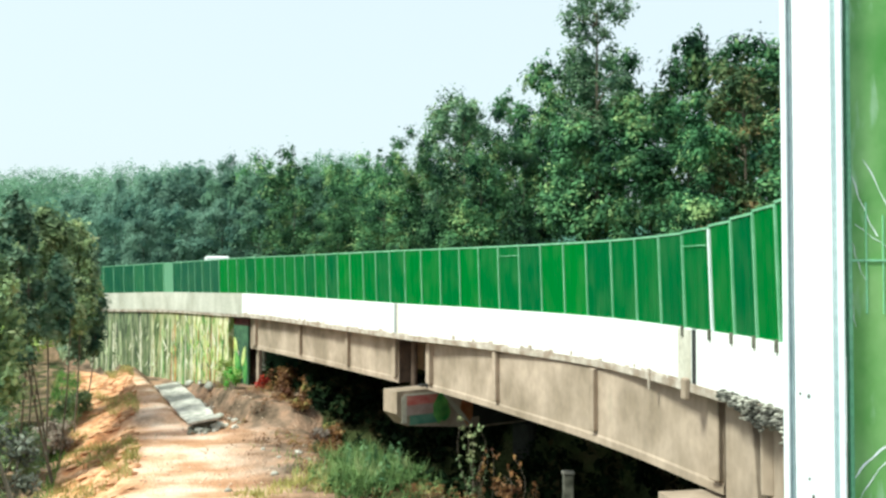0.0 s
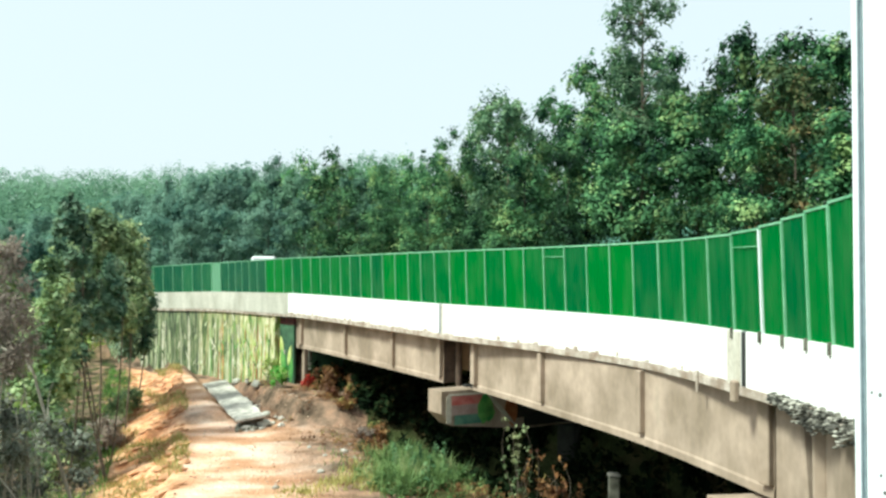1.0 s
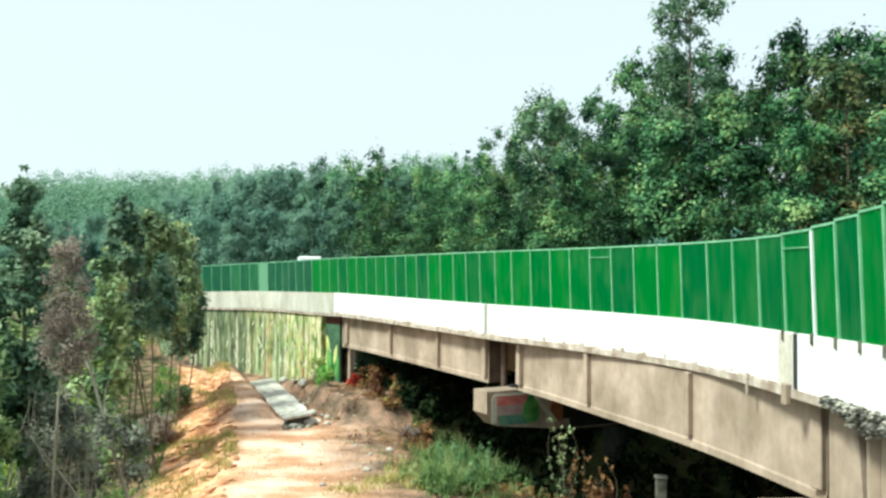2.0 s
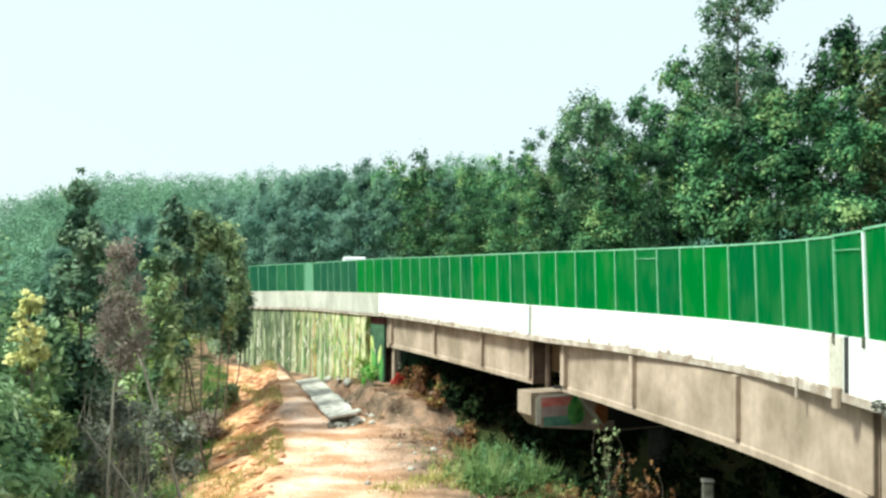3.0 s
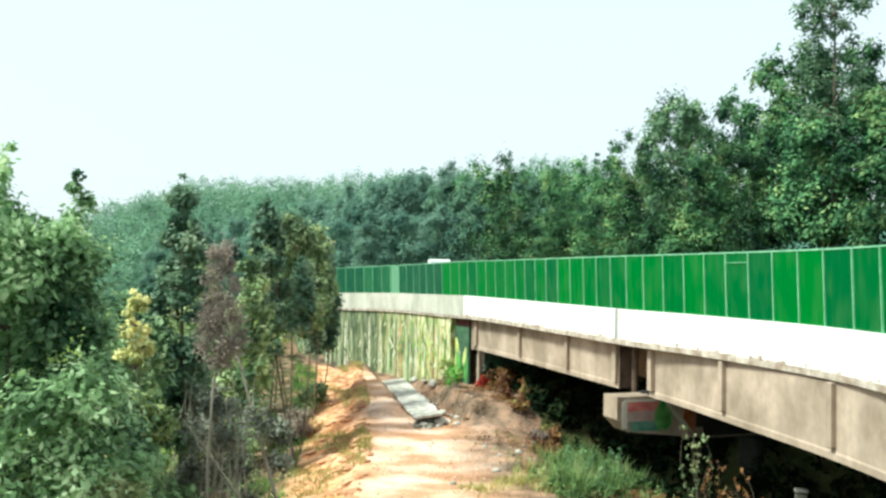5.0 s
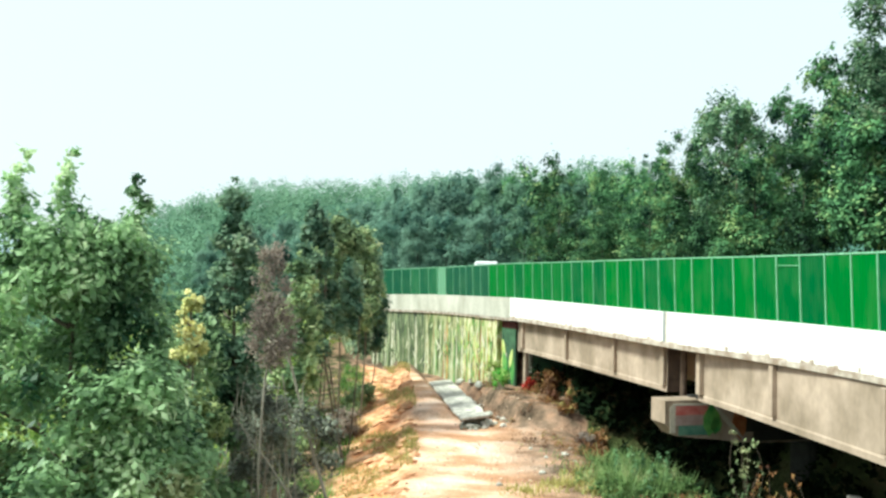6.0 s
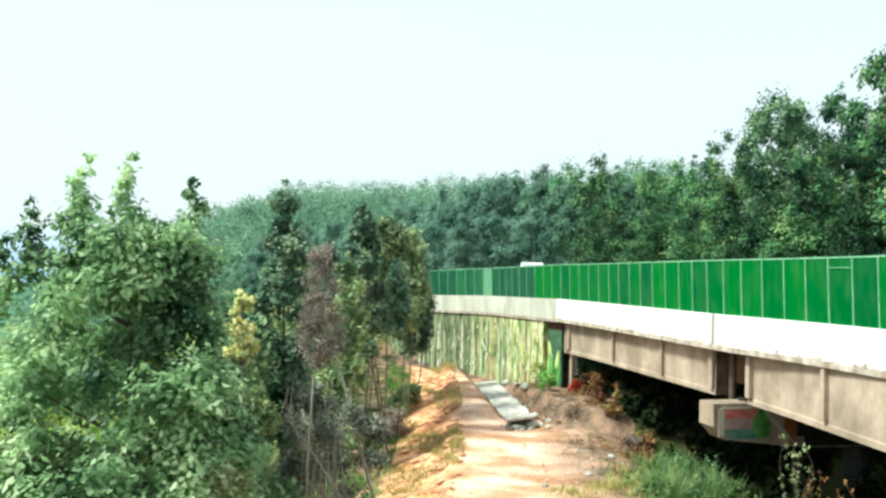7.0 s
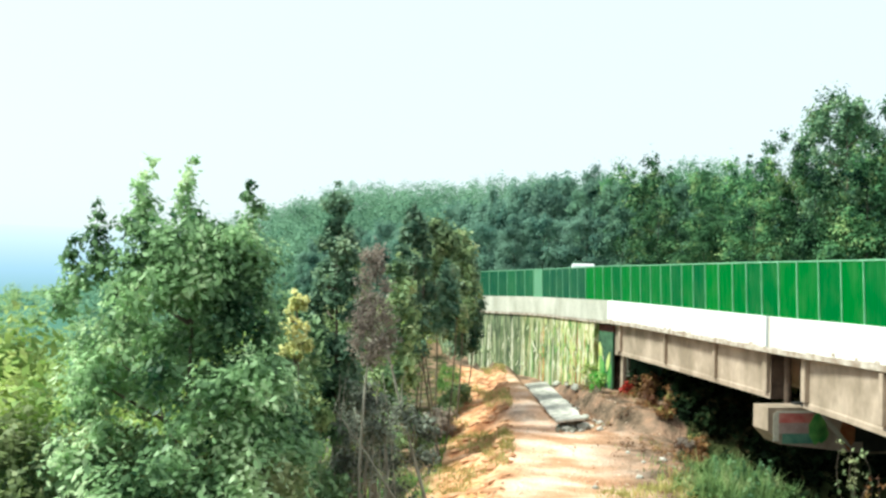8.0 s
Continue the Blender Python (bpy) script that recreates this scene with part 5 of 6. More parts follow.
def bush(name, label, x, y, z, r, leaves, size, material, seed, tall=1.0, category="bush", vines=0):
    rng = np.random.default_rng(seed)
    cs = [(rng.normal() * r * 0.45, rng.normal() * r * 0.45, r * tall * rng.uniform(0.2, 1.5)) for _ in range(26)]
    rs = [r * rng.uniform(0.20, 0.42) for _ in cs]
    root = thing(name, label, category, at=(x, y, z))
    bm = bmesh.new()
    for c in cs[:8]:
        limb(bm, (c[0] * 0.2, c[1] * 0.2, -0.5), c, 0.03, 0.008, 5, 0.08)
    part("stem", bm, PALEBARK, root, "thin branching stems", smooth=True)
    part_mesh("foliage", quads_mesh("foliage", leaf_cloud(rng, cs, rs, leaves, size), material), root)
    for k in range(vines):  # bare vines that arch over the bush
        bm = bmesh.new()
        a, d = rng.uniform(0, 6.28), r * rng.uniform(0.5, 1.1)
        foot, tip = (math.cos(a) * d, math.sin(a) * d, -0.3), (math.cos(a + 0.6) * d * 0.6, math.sin(a + 0.6) * d * 0.6, r * tall * rng.uniform(0.7, 1.7))
        limb(bm, foot, tip, 0.032, 0.012, 5, rng.uniform(-0.6, 0.6))
        part("vine", bm, PALEBARK, root, "bare pale vine", smooth=True)
    return root


for k, (x, y, z, r, n, size, mat, label, tall) in enumerate((
    (-14.6, 10.6, -5.0, 2.1, 5200, 0.22, LEAF_LIME, "bright yellow-green bush in the valley", 1.7),
    (-13.0, 8.4, -3.6, 1.6, 4200, 0.2, LEAF_LIME, "bright green bush below the large tree", 1.5),
    (-7.95, 9.2, -3.6, 0.95, 8000, 0.13, LEAF_PALE, "pale green leafy bush under the trees", 2.1),
    (-10.7, 7.7, -3.2, 1.5, 8000, 0.13, LEAF_PALE, "light green bush beside the large tree", 1.3),
    (-10.4, 12.0, -4.6, 1.0, 6000, 0.15, LEAF_NEAR, "leafy bush between the trees", 1.9),
    (-11.5, 19.6, -6.9, 1.3, 6500, 0.14, LEAF_GREY, "tangle of dusty dry creepers", 3.1),
    (-14.1, 23.3, -6.4, 1.2, 5000, 0.14, LEAF_GREY, "dry brushwood on the slope", 2.5),
    (-11.3, 15.6, -3.9, 0.95, 7000, 0.15, LEAF_PALE, "pale leafy bush below the yellowing tree", 2.35),
    (-12.9, 17.2, -3.6, 1.1, 5200, 0.17, LEAF_NEAR, "leafy bush behind the yellowing tree", 1.7),
    (-13.4, 16.8, -5.6, 1.2, 4200, 0.2, LEAF_NEAR, "dark green bush on the slope", 2.2),
    (-14.6, 27.4, -6.6, 0.9, 2000, 0.14, LEAF_OLIVE, "thin undergrowth below the trees", 2.0),
    (-18.6, 38.4, -7.2, 1.1, 2600, 0.2, LEAF_OLIVE, "olive undergrowth below the trees", 1.2),
    (-19.2, 42.2, -7.0, 1.0, 2600, 0.2, LEAF_DEAD, "brown undergrowth below the trees", 1.0),
    (-20.6, 47.4, -6.8, 1.2, 2600, 0.2, LEAF_OLIVE, "green undergrowth beside the painted wall", 1.1),
    (-22.0, 41.0, -7.6, 1.1, 2600, 0.22, LEAF_NEAR, "dark undergrowth at the back of the shelf", 1.3),
)):
    bush("bush", label, x, y, z, r, n, size, mat, 60 + k, tall, vines=34 if mat is LEAF_GREY else 0)

# bare leaning stems among the trees, rooted on the slope
for k, (foot, tip, r, bend) in enumerate((((-9.1, 19.95), (-10.81, 19.1, 0.8), 0.05, 0.10), ((-13.9, 27.2), (-15.1, 26.8, -4.35), 0.05, 0.05), ((-8.95, 18.95), (-11.39, 17.9, -1.5), 0.035, -0.3), ((-16.6, 36.7), (-17.75, 36.4, -1.6), 0.06, 0.1), ((-17.2, 37.6), (-18.1, 37.4, -1.4), 0.05, -0.1), ((-13.6, 23.6), (-13.1, 23.4, -1.4), 0.035, 0.25), ((-14.4, 25.4), (-14.6, 25.2, -1.6), 0.03, -0.2), ((-12.9, 23.0), (-13.6, 22.8, -2.2), 0.03, 0.2))):
    dark_ = k in (3, 4)
    st = thing("bare_stem", "thin dark reddish trunk on the slope" if dark_ else "bare bleached stem leaning on the slope", "branch")
    bm = bmesh.new()
    a, b = Vector((*foot, ground_z(*foot) - 0.3)), Vector(tip)
    limb(bm, a, b, r * 1.2, r * 0.5, 6, bend)
    part("stem", bm, BARK if dark_ else PALEBARK, st, smooth=True)
    for q, f in enumerate((0.5, 0.68, 0.82)):
        bm = bmesh.new()
        mid = a.lerp(b, f)
        limb(bm, mid, mid + Vector((0.5 - 0.45 * q, 0.1, 0.9 - 0.1 * q)), r * 0.5, r * 0.15, 5, 0.08)
        part("twig", bm, BARK if dark_ else PALEBARK, st, smooth=True)


# weeds, grass and creepers
def blades(name, label, spots, material, high, seed, wide=0.05, category="grass"):
    rng = np.random.default_rng(seed)
    p = np.array(spots)
    n = len(p)
    a = rng.uniform(0, 2 * math.pi, n)
    side = np.stack([np.cos(a), np.sin(a), 0 * a], 1) * wide
    lean = rng.normal(size=(n, 3)) * 0.35
    lean[:, 2] = 1
    h = (high * rng.uniform(0.5, 1.3, n))[:, None]
    tip = p + lean * h
    v = np.stack([p - side, p + side, tip + side * 0.15, tip - side * 0.15], 1).reshape(-1, 3)
    return tagged(new(name, quads_mesh(name, v, material)), label, category, kind="stuff")


rng = np.random.default_rng(21)
grass = []
for k in range(1900):
    y = rng.uniform(28.5, 36)
    x = line_x(y) + rng.normal(-1.4, 1.1) - max(0, 30 - y) * 0.2
    if noise.noise((x * 0.8, y * 0.8, 5.0)) < 0.0:
        continue
    grass.append((x, y, ground_z(x, y) - 0.05))
blades("weeds", "green weeds along the foot of the bridge", grass, WEED, 0.30, 22, 0.028)
tall = []
for cx, cy, n in ((-2.4, 30.2, 700), (-2.3, 31.8, 900), (-3.0, 33.4, 700), (-3.4, 31.3, 500), (-2.9, 29.4, 600), (-1.5, 31.0, 400)):
    for k in range(n):
        x, y = cx + rng.normal() * 0.62, cy + rng.normal() * 0.7
        tall.append((x, y, ground_z(x, y) + rng.uniform(-0.1, 0.55)))
blades("tall_weeds", "tall feathery green weeds beside the pier", tall[::2], WEED, 0.55, 26, 0.02)
rng_p = np.random.default_rng(71)


def weed_plume(x, y, high, seed):
    """A tall pointed weed: one stem with leaflets that shorten to the tip."""
    r_ = np.random.default_rng(seed)
    z = ground_z(x, y)
    root = thing("weed_plume", "tall feathery blue-green weed beside the bridge", "weed", "plume weeds beside the pier", at=(x, y, z))
    lean_ = r_.normal(size=2) * 0.12
    bm = limb_only((lean_[0], lean_[1], high))
    part("stem", bm, GRASS, root, smooth=True)
    cs_ = [(lean_[0] * f + r_.normal() * 0.03, lean_[1] * f + r_.normal() * 0.03, high * f) for f in np.linspace(0.12, 1.0, 12)]
    rs_ = [0.05 + 0.26 * (1 - f) ** 0.8 for f in np.linspace(0.12, 1.0, 12)]
    part_mesh("foliage", quads_mesh("foliage", leaf_cloud(r_, cs_, rs_, 260, 0.13, 0.6, 0.1), PLUME), root)


def limb_only(tip):
    bm = bmesh.new()
    limb(bm, (0, 0, -0.2), tip, 0.02, 0.006, 5, 0.03)
    return bm


for k, (x, y) in enumerate(((-2.0, 30.6), (-2.5, 31.4), (-1.6, 31.3), (-2.9, 32.2), (-3.2, 30.9), (-2.3, 29.6), (-1.9, 32.4), (-3.6, 32.8), (-2.7, 30.2), (-1.4, 30.4))):
    weed_plume(x, y, float(rng_p.uniform(0.9, 1.5)), 300 + k)
pale_tufts = []
for cx, cy, n in ((-4.5, 31.0, 260), (-5.3, 30.2, 220), (-4.9, 32.6, 180), (-6.2, 28.9, 160), (-3.9, 29.6, 160)):
    for k in range(n):
        x, y = cx + rng_p.normal() * 0.45, cy + rng_p.normal() * 0.5
        pale_tufts.append((x, y, ground_z(x, y) - 0.03))
blades("pale_grass", "pale yellow dry grass beside the path", pale_tufts, DRYGRASS, 0.26, 72, 0.03)
crowns("leafy_weeds", "low leafy weeds beside the pier", [(x, y, z - 0.35, rng.uniform(0.14, 0.34)) for x, y, z in tall[::12]], 16000, 0.15, WEED, 27)
tufts = []
for k in range(14000):
    y = rng.uniform(22, 64)
    e = float(np.interp(y, EDGE_Y, EDGE_X))
    x = e + 0.5 - abs(rng.normal(1.6, 1.9))
    if noise.noise((x * 0.45 + y * 0.35, y * 0.16, 3.3)) > 0.08 - 0.05 * (e - x):
        tufts.append((x, y, ground_z(x, y) - 0.05))
blades("dry_grass", "dry yellow-green grass hanging over the scarp", tufts, DRYGRASS, 0.30, 23, 0.03)
tufts = []
for k in range(9000):
    y = rng.uniform(24, 62)
    e = float(np.interp(y, EDGE_Y, EDGE_X))
    x = e - 3.2 - abs(rng.normal(0.8, 2.6))
    if noise.noise((x * 0.5, y * 0.4, 8.3)) < -0.12 or (y > 35 and x < e - 4.8):
        continue
    tufts.append((x, y, ground_z(x, y) - 0.05))
blades("slope_weeds", "green weeds on the slope below the ledge", tufts, GRASS, 0.40, 24, 0.04)
for k, (x, y, r, n, mat, label, tall) in enumerate((
    (2.0, 27.0, 0.5, 600, LEAF_RUST, "withered shrub below the bridge", 1.6),
    # two of these shrubs carry the leaves blackened for shade
    (-8.6, 46.4, 0.9, 1200, LEAF_RUST, "rusty shrub on the bank", 0.9), (-6.6, 44.6, 0.9, 1400, LEAF_SHADE, "shrub in shade-black leaves under the span", 1.1), (-5.4, 41.4, 0.7, 500, LEAF_RUST, "brown shrub under the span", 0.8),
    (-8.0, 44.2, 0.45, 420, LEAF_RUST, "low rusty shrub on the brown bank", 0.7), (-7.0, 42.0, 0.5, 460, LEAF_RUST, "dry brown shrub on the bank", 0.6), (-5.7, 39.6, 0.45, 420, LEAF_DEAD, "pale dead shrub on the bank", 0.7), (-4.6, 38.0, 0.5, 460, LEAF_RUST, "rusty low shrub beside the hollow", 0.7), (-6.0, 43.2, 0.6, 560, LEAF_SHADE, "shrub in shade-black leaves beside the hollow", 0.8),
    (-11.6, 47.1, 0.6, 520, LEAF_BRIGHT, "bright green broad-leaved plant at the abutment", 1.3), (-9.9, 46.9, 0.42, 420, LEAF_RED, "red-leaved plant at the abutment", 1.0), (-12.6, 49.4, 0.45, 420, LEAF_LIME, "green creeper on the wall's end", 2.0),
)):
    bush("shrub", label, x, y, ground_z(x, y), r, n, 0.16, mat, 90 + k, tall, "shrub")


def creeper(label, x, y, top, low, material, seed, leaves=900, size=0.15, strands=5):
    """A hanging creeper: wavy strands from a height down, with leaves along them."""
    rng = np.random.default_rng(seed)
    root = thing("creeper", label, "creeper", at=(x, y, low))
    cs, rs = [], []
    for k in range(strands):
        dx, dy, h = rng.normal() * 0.2, rng.normal() * 0.2, (top - low) * rng.uniform(0.55, 1.0)
        bm, sway = bmesh.new(), rng.uniform(-0.35, 0.35)
        foot, tip = Vector((dx, dy, -0.4)), Vector((dx * 0.4 + rng.normal() * 0.25, dy * 0.4, h))
        mid = foot.lerp(tip, 0.5) + Vector((sway, 0, 0))
        limb(bm, foot, mid, 0.012, 0.010, 5, sway * 0.4)
        limb(bm, mid, tip, 0.010, 0.005, 5, -sway * 0.7)
        part("stem", bm, BARK, root, "thin twining stem", smooth=True)
        for q in np.linspace(0.05, 1, 11):
            c = foot.lerp(mid, 2 * q) if q < 0.5 else mid.lerp(tip, 2 * q - 1)
            cs.append((c.x + rng.normal() * 0.06, c.y + rng.normal() * 0.06, c.z))
            rs.append(rng.uniform(0.05, 0.13))
    part_mesh("foliage", quads_mesh("foliage", leaf_cloud(rng, cs, rs, leaves, size, 1.0, 0.6), material), root)


for k, (x, y, top, mat, label, n, size, strands) in enumerate((
    (1.15, 28.2, -2.35, LEAF_OLIVE, "thin olive creeper hanging below the girder", 330, 0.10, 4),
    (1.6, 27.7, -2.5, LEAF_RUST, "brown creeper strands hanging below the girder", 240, 0.09, 3),
    (2.2, 27.1, -3.3, LEAF_RUST, "rusty creeper below the girder", 460, 0.11, 5),
    (2.9, 26.4, -4.4, LEAF_RUST, "withered creeper below the girder", 300, 0.12, 5),
    (-6.9, 43.2, -3.2, LEAF_RUST, "brown creeper under the far span", 320, 0.15, 5),
)):
    creeper(label, x, y, top, ground_z(x, y), mat, 140 + k, n, size, strands)

# near-black growth under the spans: shade put into its leaf colour
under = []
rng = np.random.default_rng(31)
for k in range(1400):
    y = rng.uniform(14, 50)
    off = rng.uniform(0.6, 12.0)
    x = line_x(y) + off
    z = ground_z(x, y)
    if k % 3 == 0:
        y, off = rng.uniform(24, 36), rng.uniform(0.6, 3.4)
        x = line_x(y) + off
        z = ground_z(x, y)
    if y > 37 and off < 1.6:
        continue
    # those past the deck's back edge block light from behind
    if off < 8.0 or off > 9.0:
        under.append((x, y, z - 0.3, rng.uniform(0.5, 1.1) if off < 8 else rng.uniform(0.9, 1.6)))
crowns("undergrowth", "undergrowth coloured near black for the shade below the bridge", under, 120000, 0.38, LEAF_SHADE, 32)

# ---- small things on the earth ----
def stone(name, label, x, y, r, seed, material=None, z=None):
    rng = np.random.default_rng(seed)
    bm = bmesh.new()
    bmesh.ops.create_icosphere(bm, subdivisions=2, radius=1)
    for v in bm.verts:
        k = 1 + 0.35 * noise.noise(v.co * 1.3 + Vector((seed, 0, 0)))
        v.co = Vector((v.co.x * r * k * 1.2, v.co.y * r * k, v.co.z * r * k * 0.7))
    me = bpy.data.meshes.new(name)
    bm.to_mesh(me)
    bm.free()
    me.materials.append(material or STONE)
    ob = new(name, me)
    ob.location = (x, y, (ground_z(x, y) if z is None else z) + r * 0.25)
    ob.rotation_euler = (0, 0, rng.uniform(0, 6))
    return tagged(ob, label, "stone", "stones on the earth")


rng = np.random.default_rng(8)
for k in range(14):
    x, y = -11.0 + rng.normal() * 0.6, 42.0 + rng.normal() * 0.7
    stone("stone", "grey broken stone on the earth", x, y, rng.uniform(0.07, 0.2), k)
stone("stone", "pale boulder on the earth", -10.95, 41.6, 0.34, 40, PALE)
for k in range(9):
    x, y = rng.uniform(-9, -3), rng.uniform(29, 40)
    stone("stone", "pale stone lying on bare earth", x, y, rng.uniform(0.08, 0.2), 50 + k)

# tipped concrete slab with rubble at the foot of the painted wall
sx, sy = -15.05, 47.2
slab = thing("concrete_slab", "long grey concrete apron slab on rubble below the painted wall", "slab", at=(sx, sy, -5.06))
slab.rotation_euler = (0, radians(-7), math.atan2(6.32, 13.74))
bm = add_box(bmesh.new(), (-0.1, -7.3, -0.16), (1.35, 7.0, 0.0), bevel=0.04)
bmesh.ops.subdivide_edges(bm, edges=[e for e in bm.edges if e.calc_length() > 3], cuts=12)
for v in bm.verts:
    v.co.x += 0.13 * noise.noise((v.co.y * 0.7, 1.0 if v.co.x > 1 else 0.0, 3.0))
    v.co.z += 0.03 * noise.noise((v.co.y * 1.3, v.co.x, 8.0))
part("slab", bm, SLAB, slab, "weathered grey face")
# set back and coloured dark, as the shaded gap under the slab
bm = add_box(bmesh.new(), (0.22, -6.9, -1.2), (1.3, 6.8, -0.20), bevel=0.08)
part("footing", bm, DARK, slab, "underside coloured dark for the undercut's shade")
for q in (-7.0, -6.2):
    bm = add_box(bmesh.new(), (0.15 + 0.5 * (q > -6.5), q, -1.1), (0.33 + 0.5 * (q > -6.5), q + 0.2, -0.17), bevel=0.03)
    part("prop", bm, DARK, slab, "dark broken prop")
for k in range(22):
    x, y = -11.6 + rng.normal() * 0.5, 41.2 + rng.normal() * 0.35
    stone("stone", "dark rubble stone beside the slab", x, y, rng.uniform(0.10, 0.24), 80 + k, DARK if k % 2 else STONE)

for k in range(26):  # rubble along the foot of the painted wall
    f = rng.uniform(0, 1)
    x, y = -10.9 - 5.6 * f + rng.normal() * 0.25, 42.4 + 11.5 * f + rng.normal() * 0.3
    stone("stone", "pale rubble stone at the foot of the wall", x, y, rng.uniform(0.10, 0.26), 120 + k, STONE if k % 3 else PALE, ground_z(x, y) + 0.1)
post_z = ground_z(3.95, 27.0)
marker = thing("concrete_post", "dull dark concrete post in the dark hollow", "post", at=(3.95, 27.0, post_z))
part("shaft", add_box(bmesh.new(), (-0.17, -0.13, -0.3), (0.17, 0.13, -4.3 - post_z), bevel=0.03), DARK, marker)
part("cap", add_box(bmesh.new(), (-0.2, -0.16, -4.297 - post_z), (0.2, 0.16, -4.2 - post_z), bevel=0.03), STONE, marker)

# clods of earth and roots broken out of the scarp
CLOD = rough_material("orange_earth_clods", (0.40, 0.19, 0.09), (0.66, 0.40, 0.24), 1.2, 14, 0.95, 0.5, island=0.25)
rng = np.random.default_rng(61)
verts, faces = [], []
ball = bmesh.new()
bmesh.ops.create_icosphere(ball, subdivisions=2, radius=1)
ball_v, ball_f = [v.co.copy() for v in ball.verts], [[v.index for v in f.verts] for f in ball.faces]
ball.free()
for k in range(1700):
    y = rng.uniform(24, 60)
    e = float(np.interp(y, EDGE_Y, EDGE_X))
    x = e + 0.2 - abs(rng.normal(0, 1.7))
    if noise.noise((x * 0.6, y * 0.5, 15.0)) < -0.15:
        continue
    r, turn = 0.03 + 0.11 * rng.random() ** 3, rng.uniform(-0.6, 0.6)
    m = Matrix.Translation((x, y, ground_z(x, y))) @ Matrix.Rotation(turn, 4, "Z") @ Matrix.Rotation(radians(-18), 4, "Y") @ Matrix.Diagonal((r * rng.uniform(1.5, 4.5), r, r * 0.7, 1))
    n0 = len(verts)
    verts += [m @ (c * (1 + 0.5 * noise.noise(c * 1.4 + Vector((k, 0, 0))))) for c in ball_v]
    faces += [[n0 + i for i in f] for f in ball_f]
tagged(new("earth_clods", mesh_of("earth_clods", verts, faces, CLOD)), "rough orange earth clods on the scarp", "earth", kind="stuff")

# fine gravel and dead leaves scattered over the ledge
bm = bmesh.new()
rng = np.random.default_rng(44)
for k in range(900):
    y = rng.uniform(25, 50)
    e, w = float(np.interp(y, EDGE_Y, EDGE_X)), line_x(y)
    x = e + (w - e) * rng.beta(1.1, 1.3)
    if noise.noise((x * 0.4, y * 0.3, 12.0)) < -0.05:
        continue
    r = rng.uniform(0.015, 0.055)
    bmesh.ops.create_icosphere(bm, subdivisions=1, radius=r, matrix=Matrix.Translation((x, y, ground_z(x, y) + r * 0.3)) @ Matrix.Rotation(rng.uniform(0, 3), 4, "Z") @ Matrix.Diagonal((1.4, 1, 0.6, 1)))
me = bpy.data.meshes.new("gravel")
bm.to_mesh(me)
bm.free()
me.materials.append(GRAVEL)
tagged(new("gravel", me), "loose pale gravel scattered over the earth", "gravel", kind="stuff")
litter = []
for k in range(7000):
    y = rng.uniform(27, 50)
    x = line_x(y) - abs(rng.normal(0.2, 2.2)) + 0.8
    if noise.noise((x * 0.5, y * 0.4, 2.0)) > -0.1:
        litter.append((x, y, ground_z(x, y) + 0.03, 0.16))
crowns("leaf_litter", "brown dead leaves and twigs on the bank", litter[::3], 6000, 0.11, LEAF_RUST, 45, 2.0)

# grit, moss and broken concrete on the slab's near edge
bm = bmesh.new()
rng = np.random.default_rng(14)
for k in range(1500):
    s = S3 - 1.2 - 4.6 * rng.uniform(0, 1)
    x, y, h = on_line(s, rng.uniform(-0.24, 0.02))
    r = rng.uniform(0.010, 0.042)
    z = -0.22 - rng.uniform(0, 0.62) * min(1, (S3 - 0.6 - s) / 1.6) * (0.6 + 0.5 * noise.noise((s * 2.0, 0, 0)))
    bmesh.ops.create_icosphere(bm, subdivisions=1, radius=r, matrix=Matrix.Translation((x, y, z + drop_of(s))) @ Matrix.Rotation(rng.uniform(0, 3), 4, "X") @ Matrix.Diagonal((1.9, 1, 0.45, 1)))
me = bpy.data.meshes.new("moss")
bm.to_mesh(me)
bm.free()
me.materials.append(RUBBLE)
tagged(part_mesh("moss_and_grit", me, bridge, "broken grey concrete and moss on the slab edge"), kind="stuff")

bm = bmesh.new()
for k in range(150):
    s = rng.uniform(S3 + 0.8, S1 - 0.3)
    x, y, h = on_line(s, -0.0515)
    w, top = rng.uniform(0.03, 0.30), rng.uniform(0.01, 0.055) * (2.2 if k % 9 == 0 else 1)
    add_box(bm, (-w, -0.0015, -0.272), (w, 0.0015, -0.27 + top), Matrix.Translation((x, y, drop_of(s))) @ Matrix.Rotation(h, 4, "Z"))
tagged(part("dirt_crust", bm, LIP, bridge, "brown dirt crust along the parapet's lower edge"), kind="stuff")

# ---- a van on the road beyond the barrier ----
vs_ = min(np.arange(S1 - 4, S1 + 16, 0.1), key=lambda s: abs(math.degrees(math.atan2(*on_line(s, 3.4)[:2])) + 14.9))
vx, vy, vh = on_line(vs_, 3.4)
van = thing("van", "white van with flat roof behind the barrier", "van", at=(vx, vy, drop_of(vs_) - 0.055))
van.rotation_euler = (0, 0, radians(17))
bm = add_box(bmesh.new(), (-0.95, -2.3, 0.45), (0.95, 2.3, 2.1), bevel=0.12)
part("body", bm, VANWHITE, van)
bm = add_box(bmesh.new(), (-0.82, -2.2, 2.1), (0.82, 0.1, 3.42), bevel=0.10)
part("roof", bm, VANWHITE, van, "high white roof")
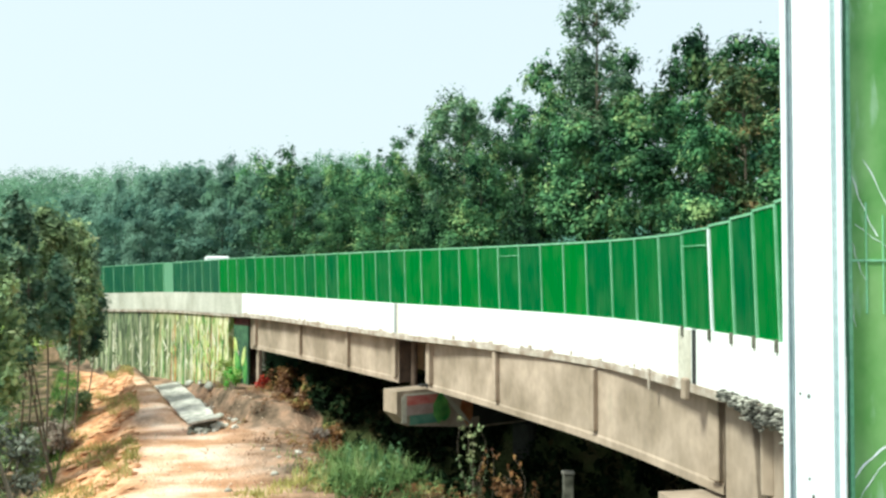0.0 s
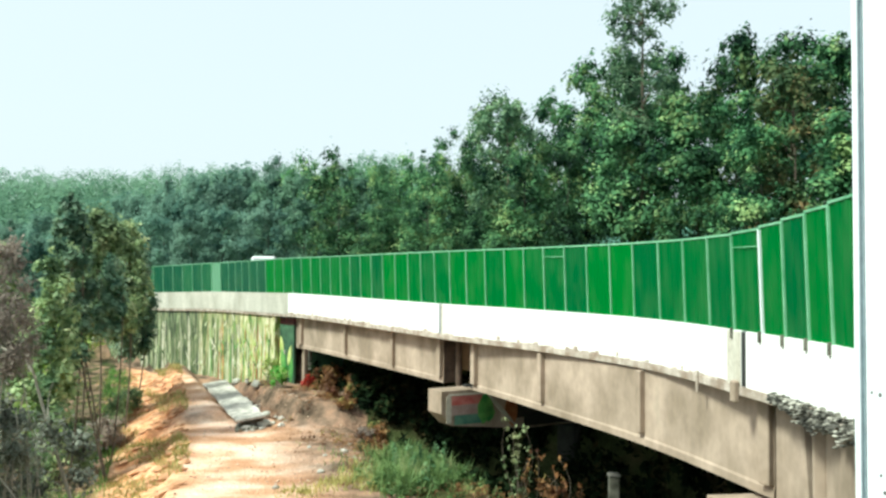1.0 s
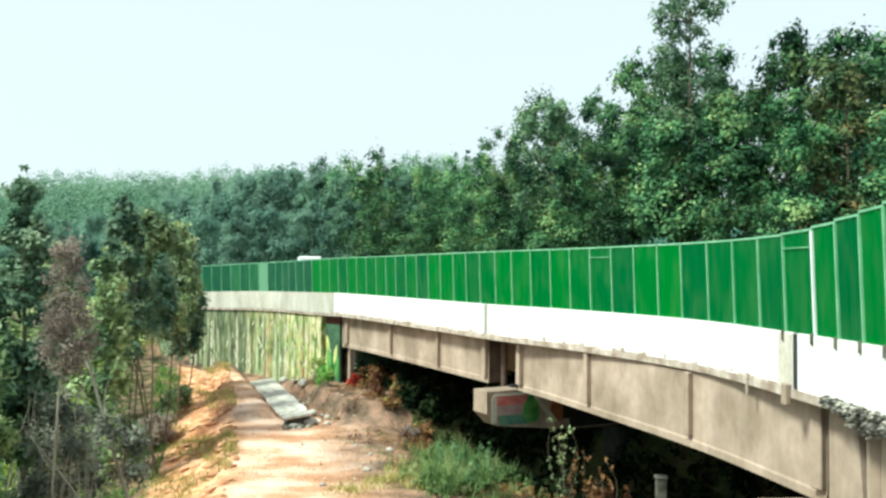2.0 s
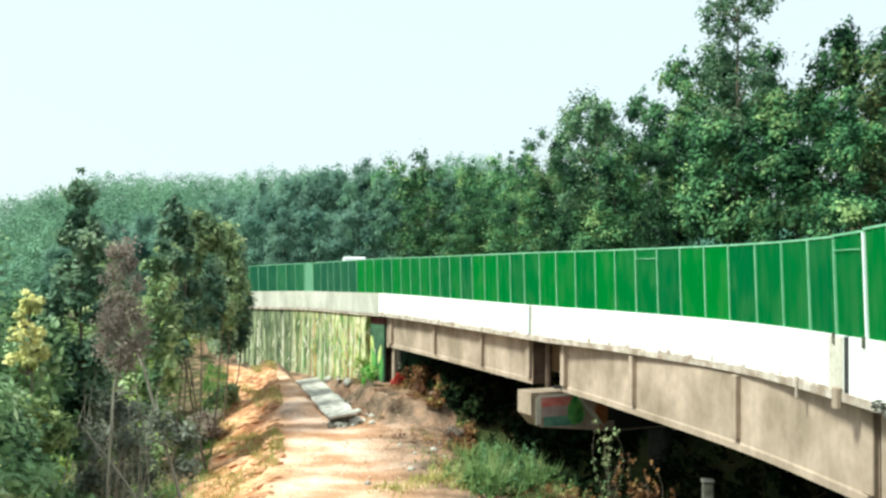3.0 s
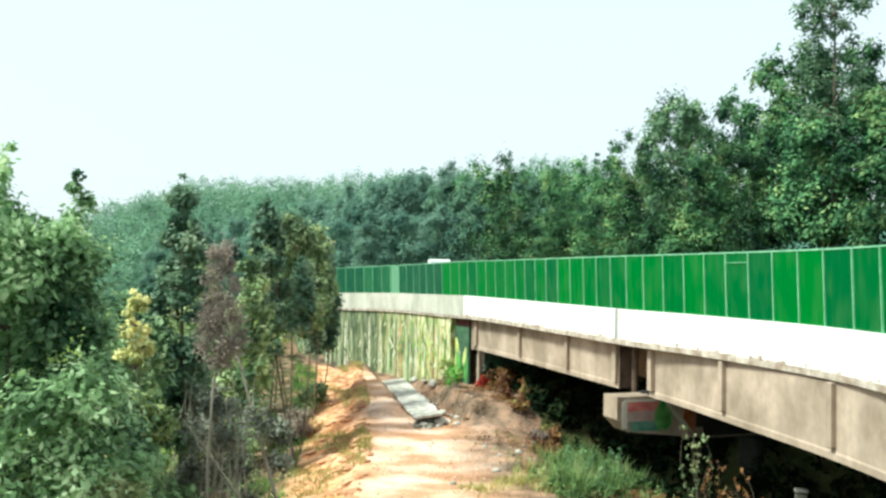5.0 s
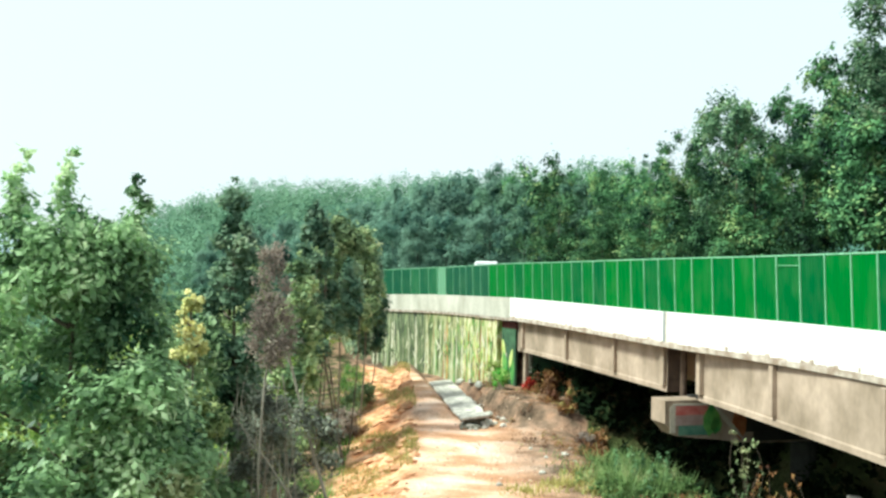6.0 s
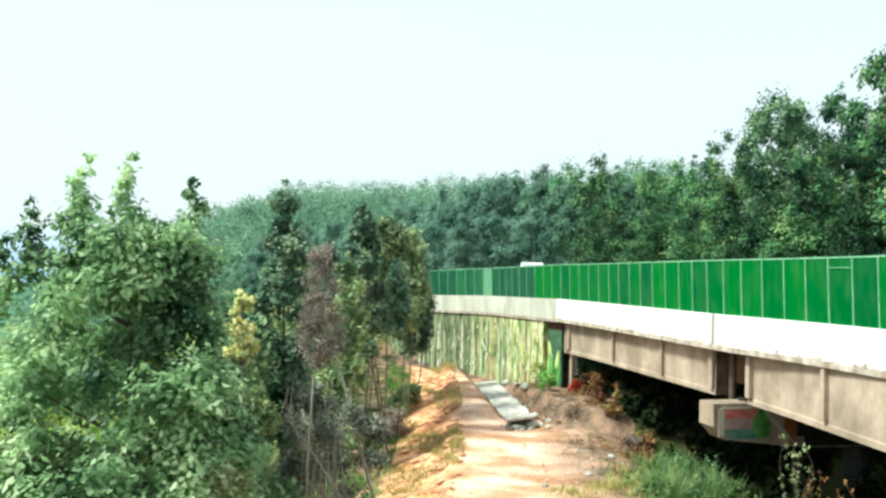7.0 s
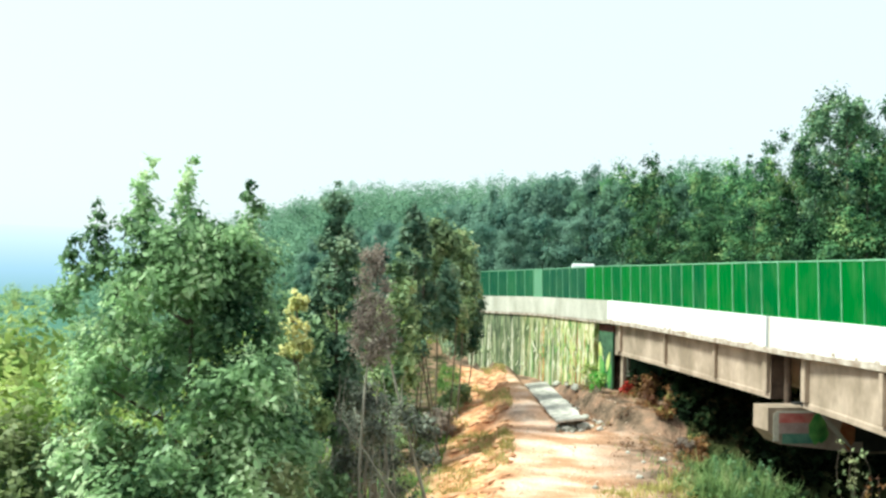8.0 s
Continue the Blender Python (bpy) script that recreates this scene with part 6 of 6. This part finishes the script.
for lo, hi in (((-0.8, -2.33, 1.35), (0.8, -2.296, 2.0)), ((-0.975, -1.9, 1.35), (-0.946, 1.6, 2.0)), ((0.946, -1.9, 1.35), (0.975, 1.6, 2.0))):
    part("window", add_box(bmesh.new(), lo, hi), GLASSDARK, van, "dark window")
for x in (-0.86, 0.86):
    for y in (-1.5, 1.5):
        bm = bmesh.new()
        bmesh.ops.create_cone(bm, cap_ends=True, segments=20, radius1=0.34, radius2=0.34, depth=0.22, matrix=Matrix.Translation((x, y, 0.34)) @ Matrix.Rotation(radians(90), 4, "Y"))
        w = part("wheel", bm, RUBBER, van, "black wheel")
        bm = bmesh.new()
        bmesh.ops.create_cone(bm, cap_ends=True, segments=16, radius1=0.18, radius2=0.18, depth=0.02, matrix=Matrix.Translation((x + math.copysign(0.12, x), y, 0.34)) @ Matrix.Rotation(radians(90), 4, "Y"))
        part("rim", bm, STEEL, w)

# a small pale hut among the trees past the ledge
hx, hy, hz = -33.0, 72.5, -6.55
hut = thing("hut", "small pale hut half hidden by trees", "hut", at=(hx, hy, hz))
hut.rotation_euler = (0, 0, radians(25))
part("wall", add_box(bmesh.new(), (-1.1, -0.8, -1.5), (1.1, 0.8, 2.2), bevel=0.03), WHITE, hut, "pale plastered wall")
bm = bmesh.new()
for a, b in (((-1.3, -1.0, 2.2), (-1.3, 0, 2.6)), ((-1.3, 0, 2.6), (-1.3, 1.0, 2.2))):
    vs = [bm.verts.new(p) for p in (a, b, (1.3, b[1], b[2]), (1.3, a[1], a[2]))]
    bm.faces.new(vs)
bmesh.ops.solidify(bm, geom=bm.faces[:], thickness=0.08)
part("roof", bm, STONE, hut, "grey sheet roof")
part("door", add_box(bmesh.new(), (-0.42, -0.84, 0), (0.42, -0.804, 1.9)), BARK, hut)

# pale distance past the valley: a glowing sheet with painted haze
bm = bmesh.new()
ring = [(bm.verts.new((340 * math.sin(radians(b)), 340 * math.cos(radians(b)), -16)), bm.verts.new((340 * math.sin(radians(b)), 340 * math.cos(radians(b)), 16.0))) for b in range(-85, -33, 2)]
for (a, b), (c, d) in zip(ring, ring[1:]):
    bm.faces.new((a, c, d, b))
tagged(part("backdrop", bm, DISTANCE, None), "glowing backdrop painted as pale blue haze past the valley", "backdrop", kind="structure")
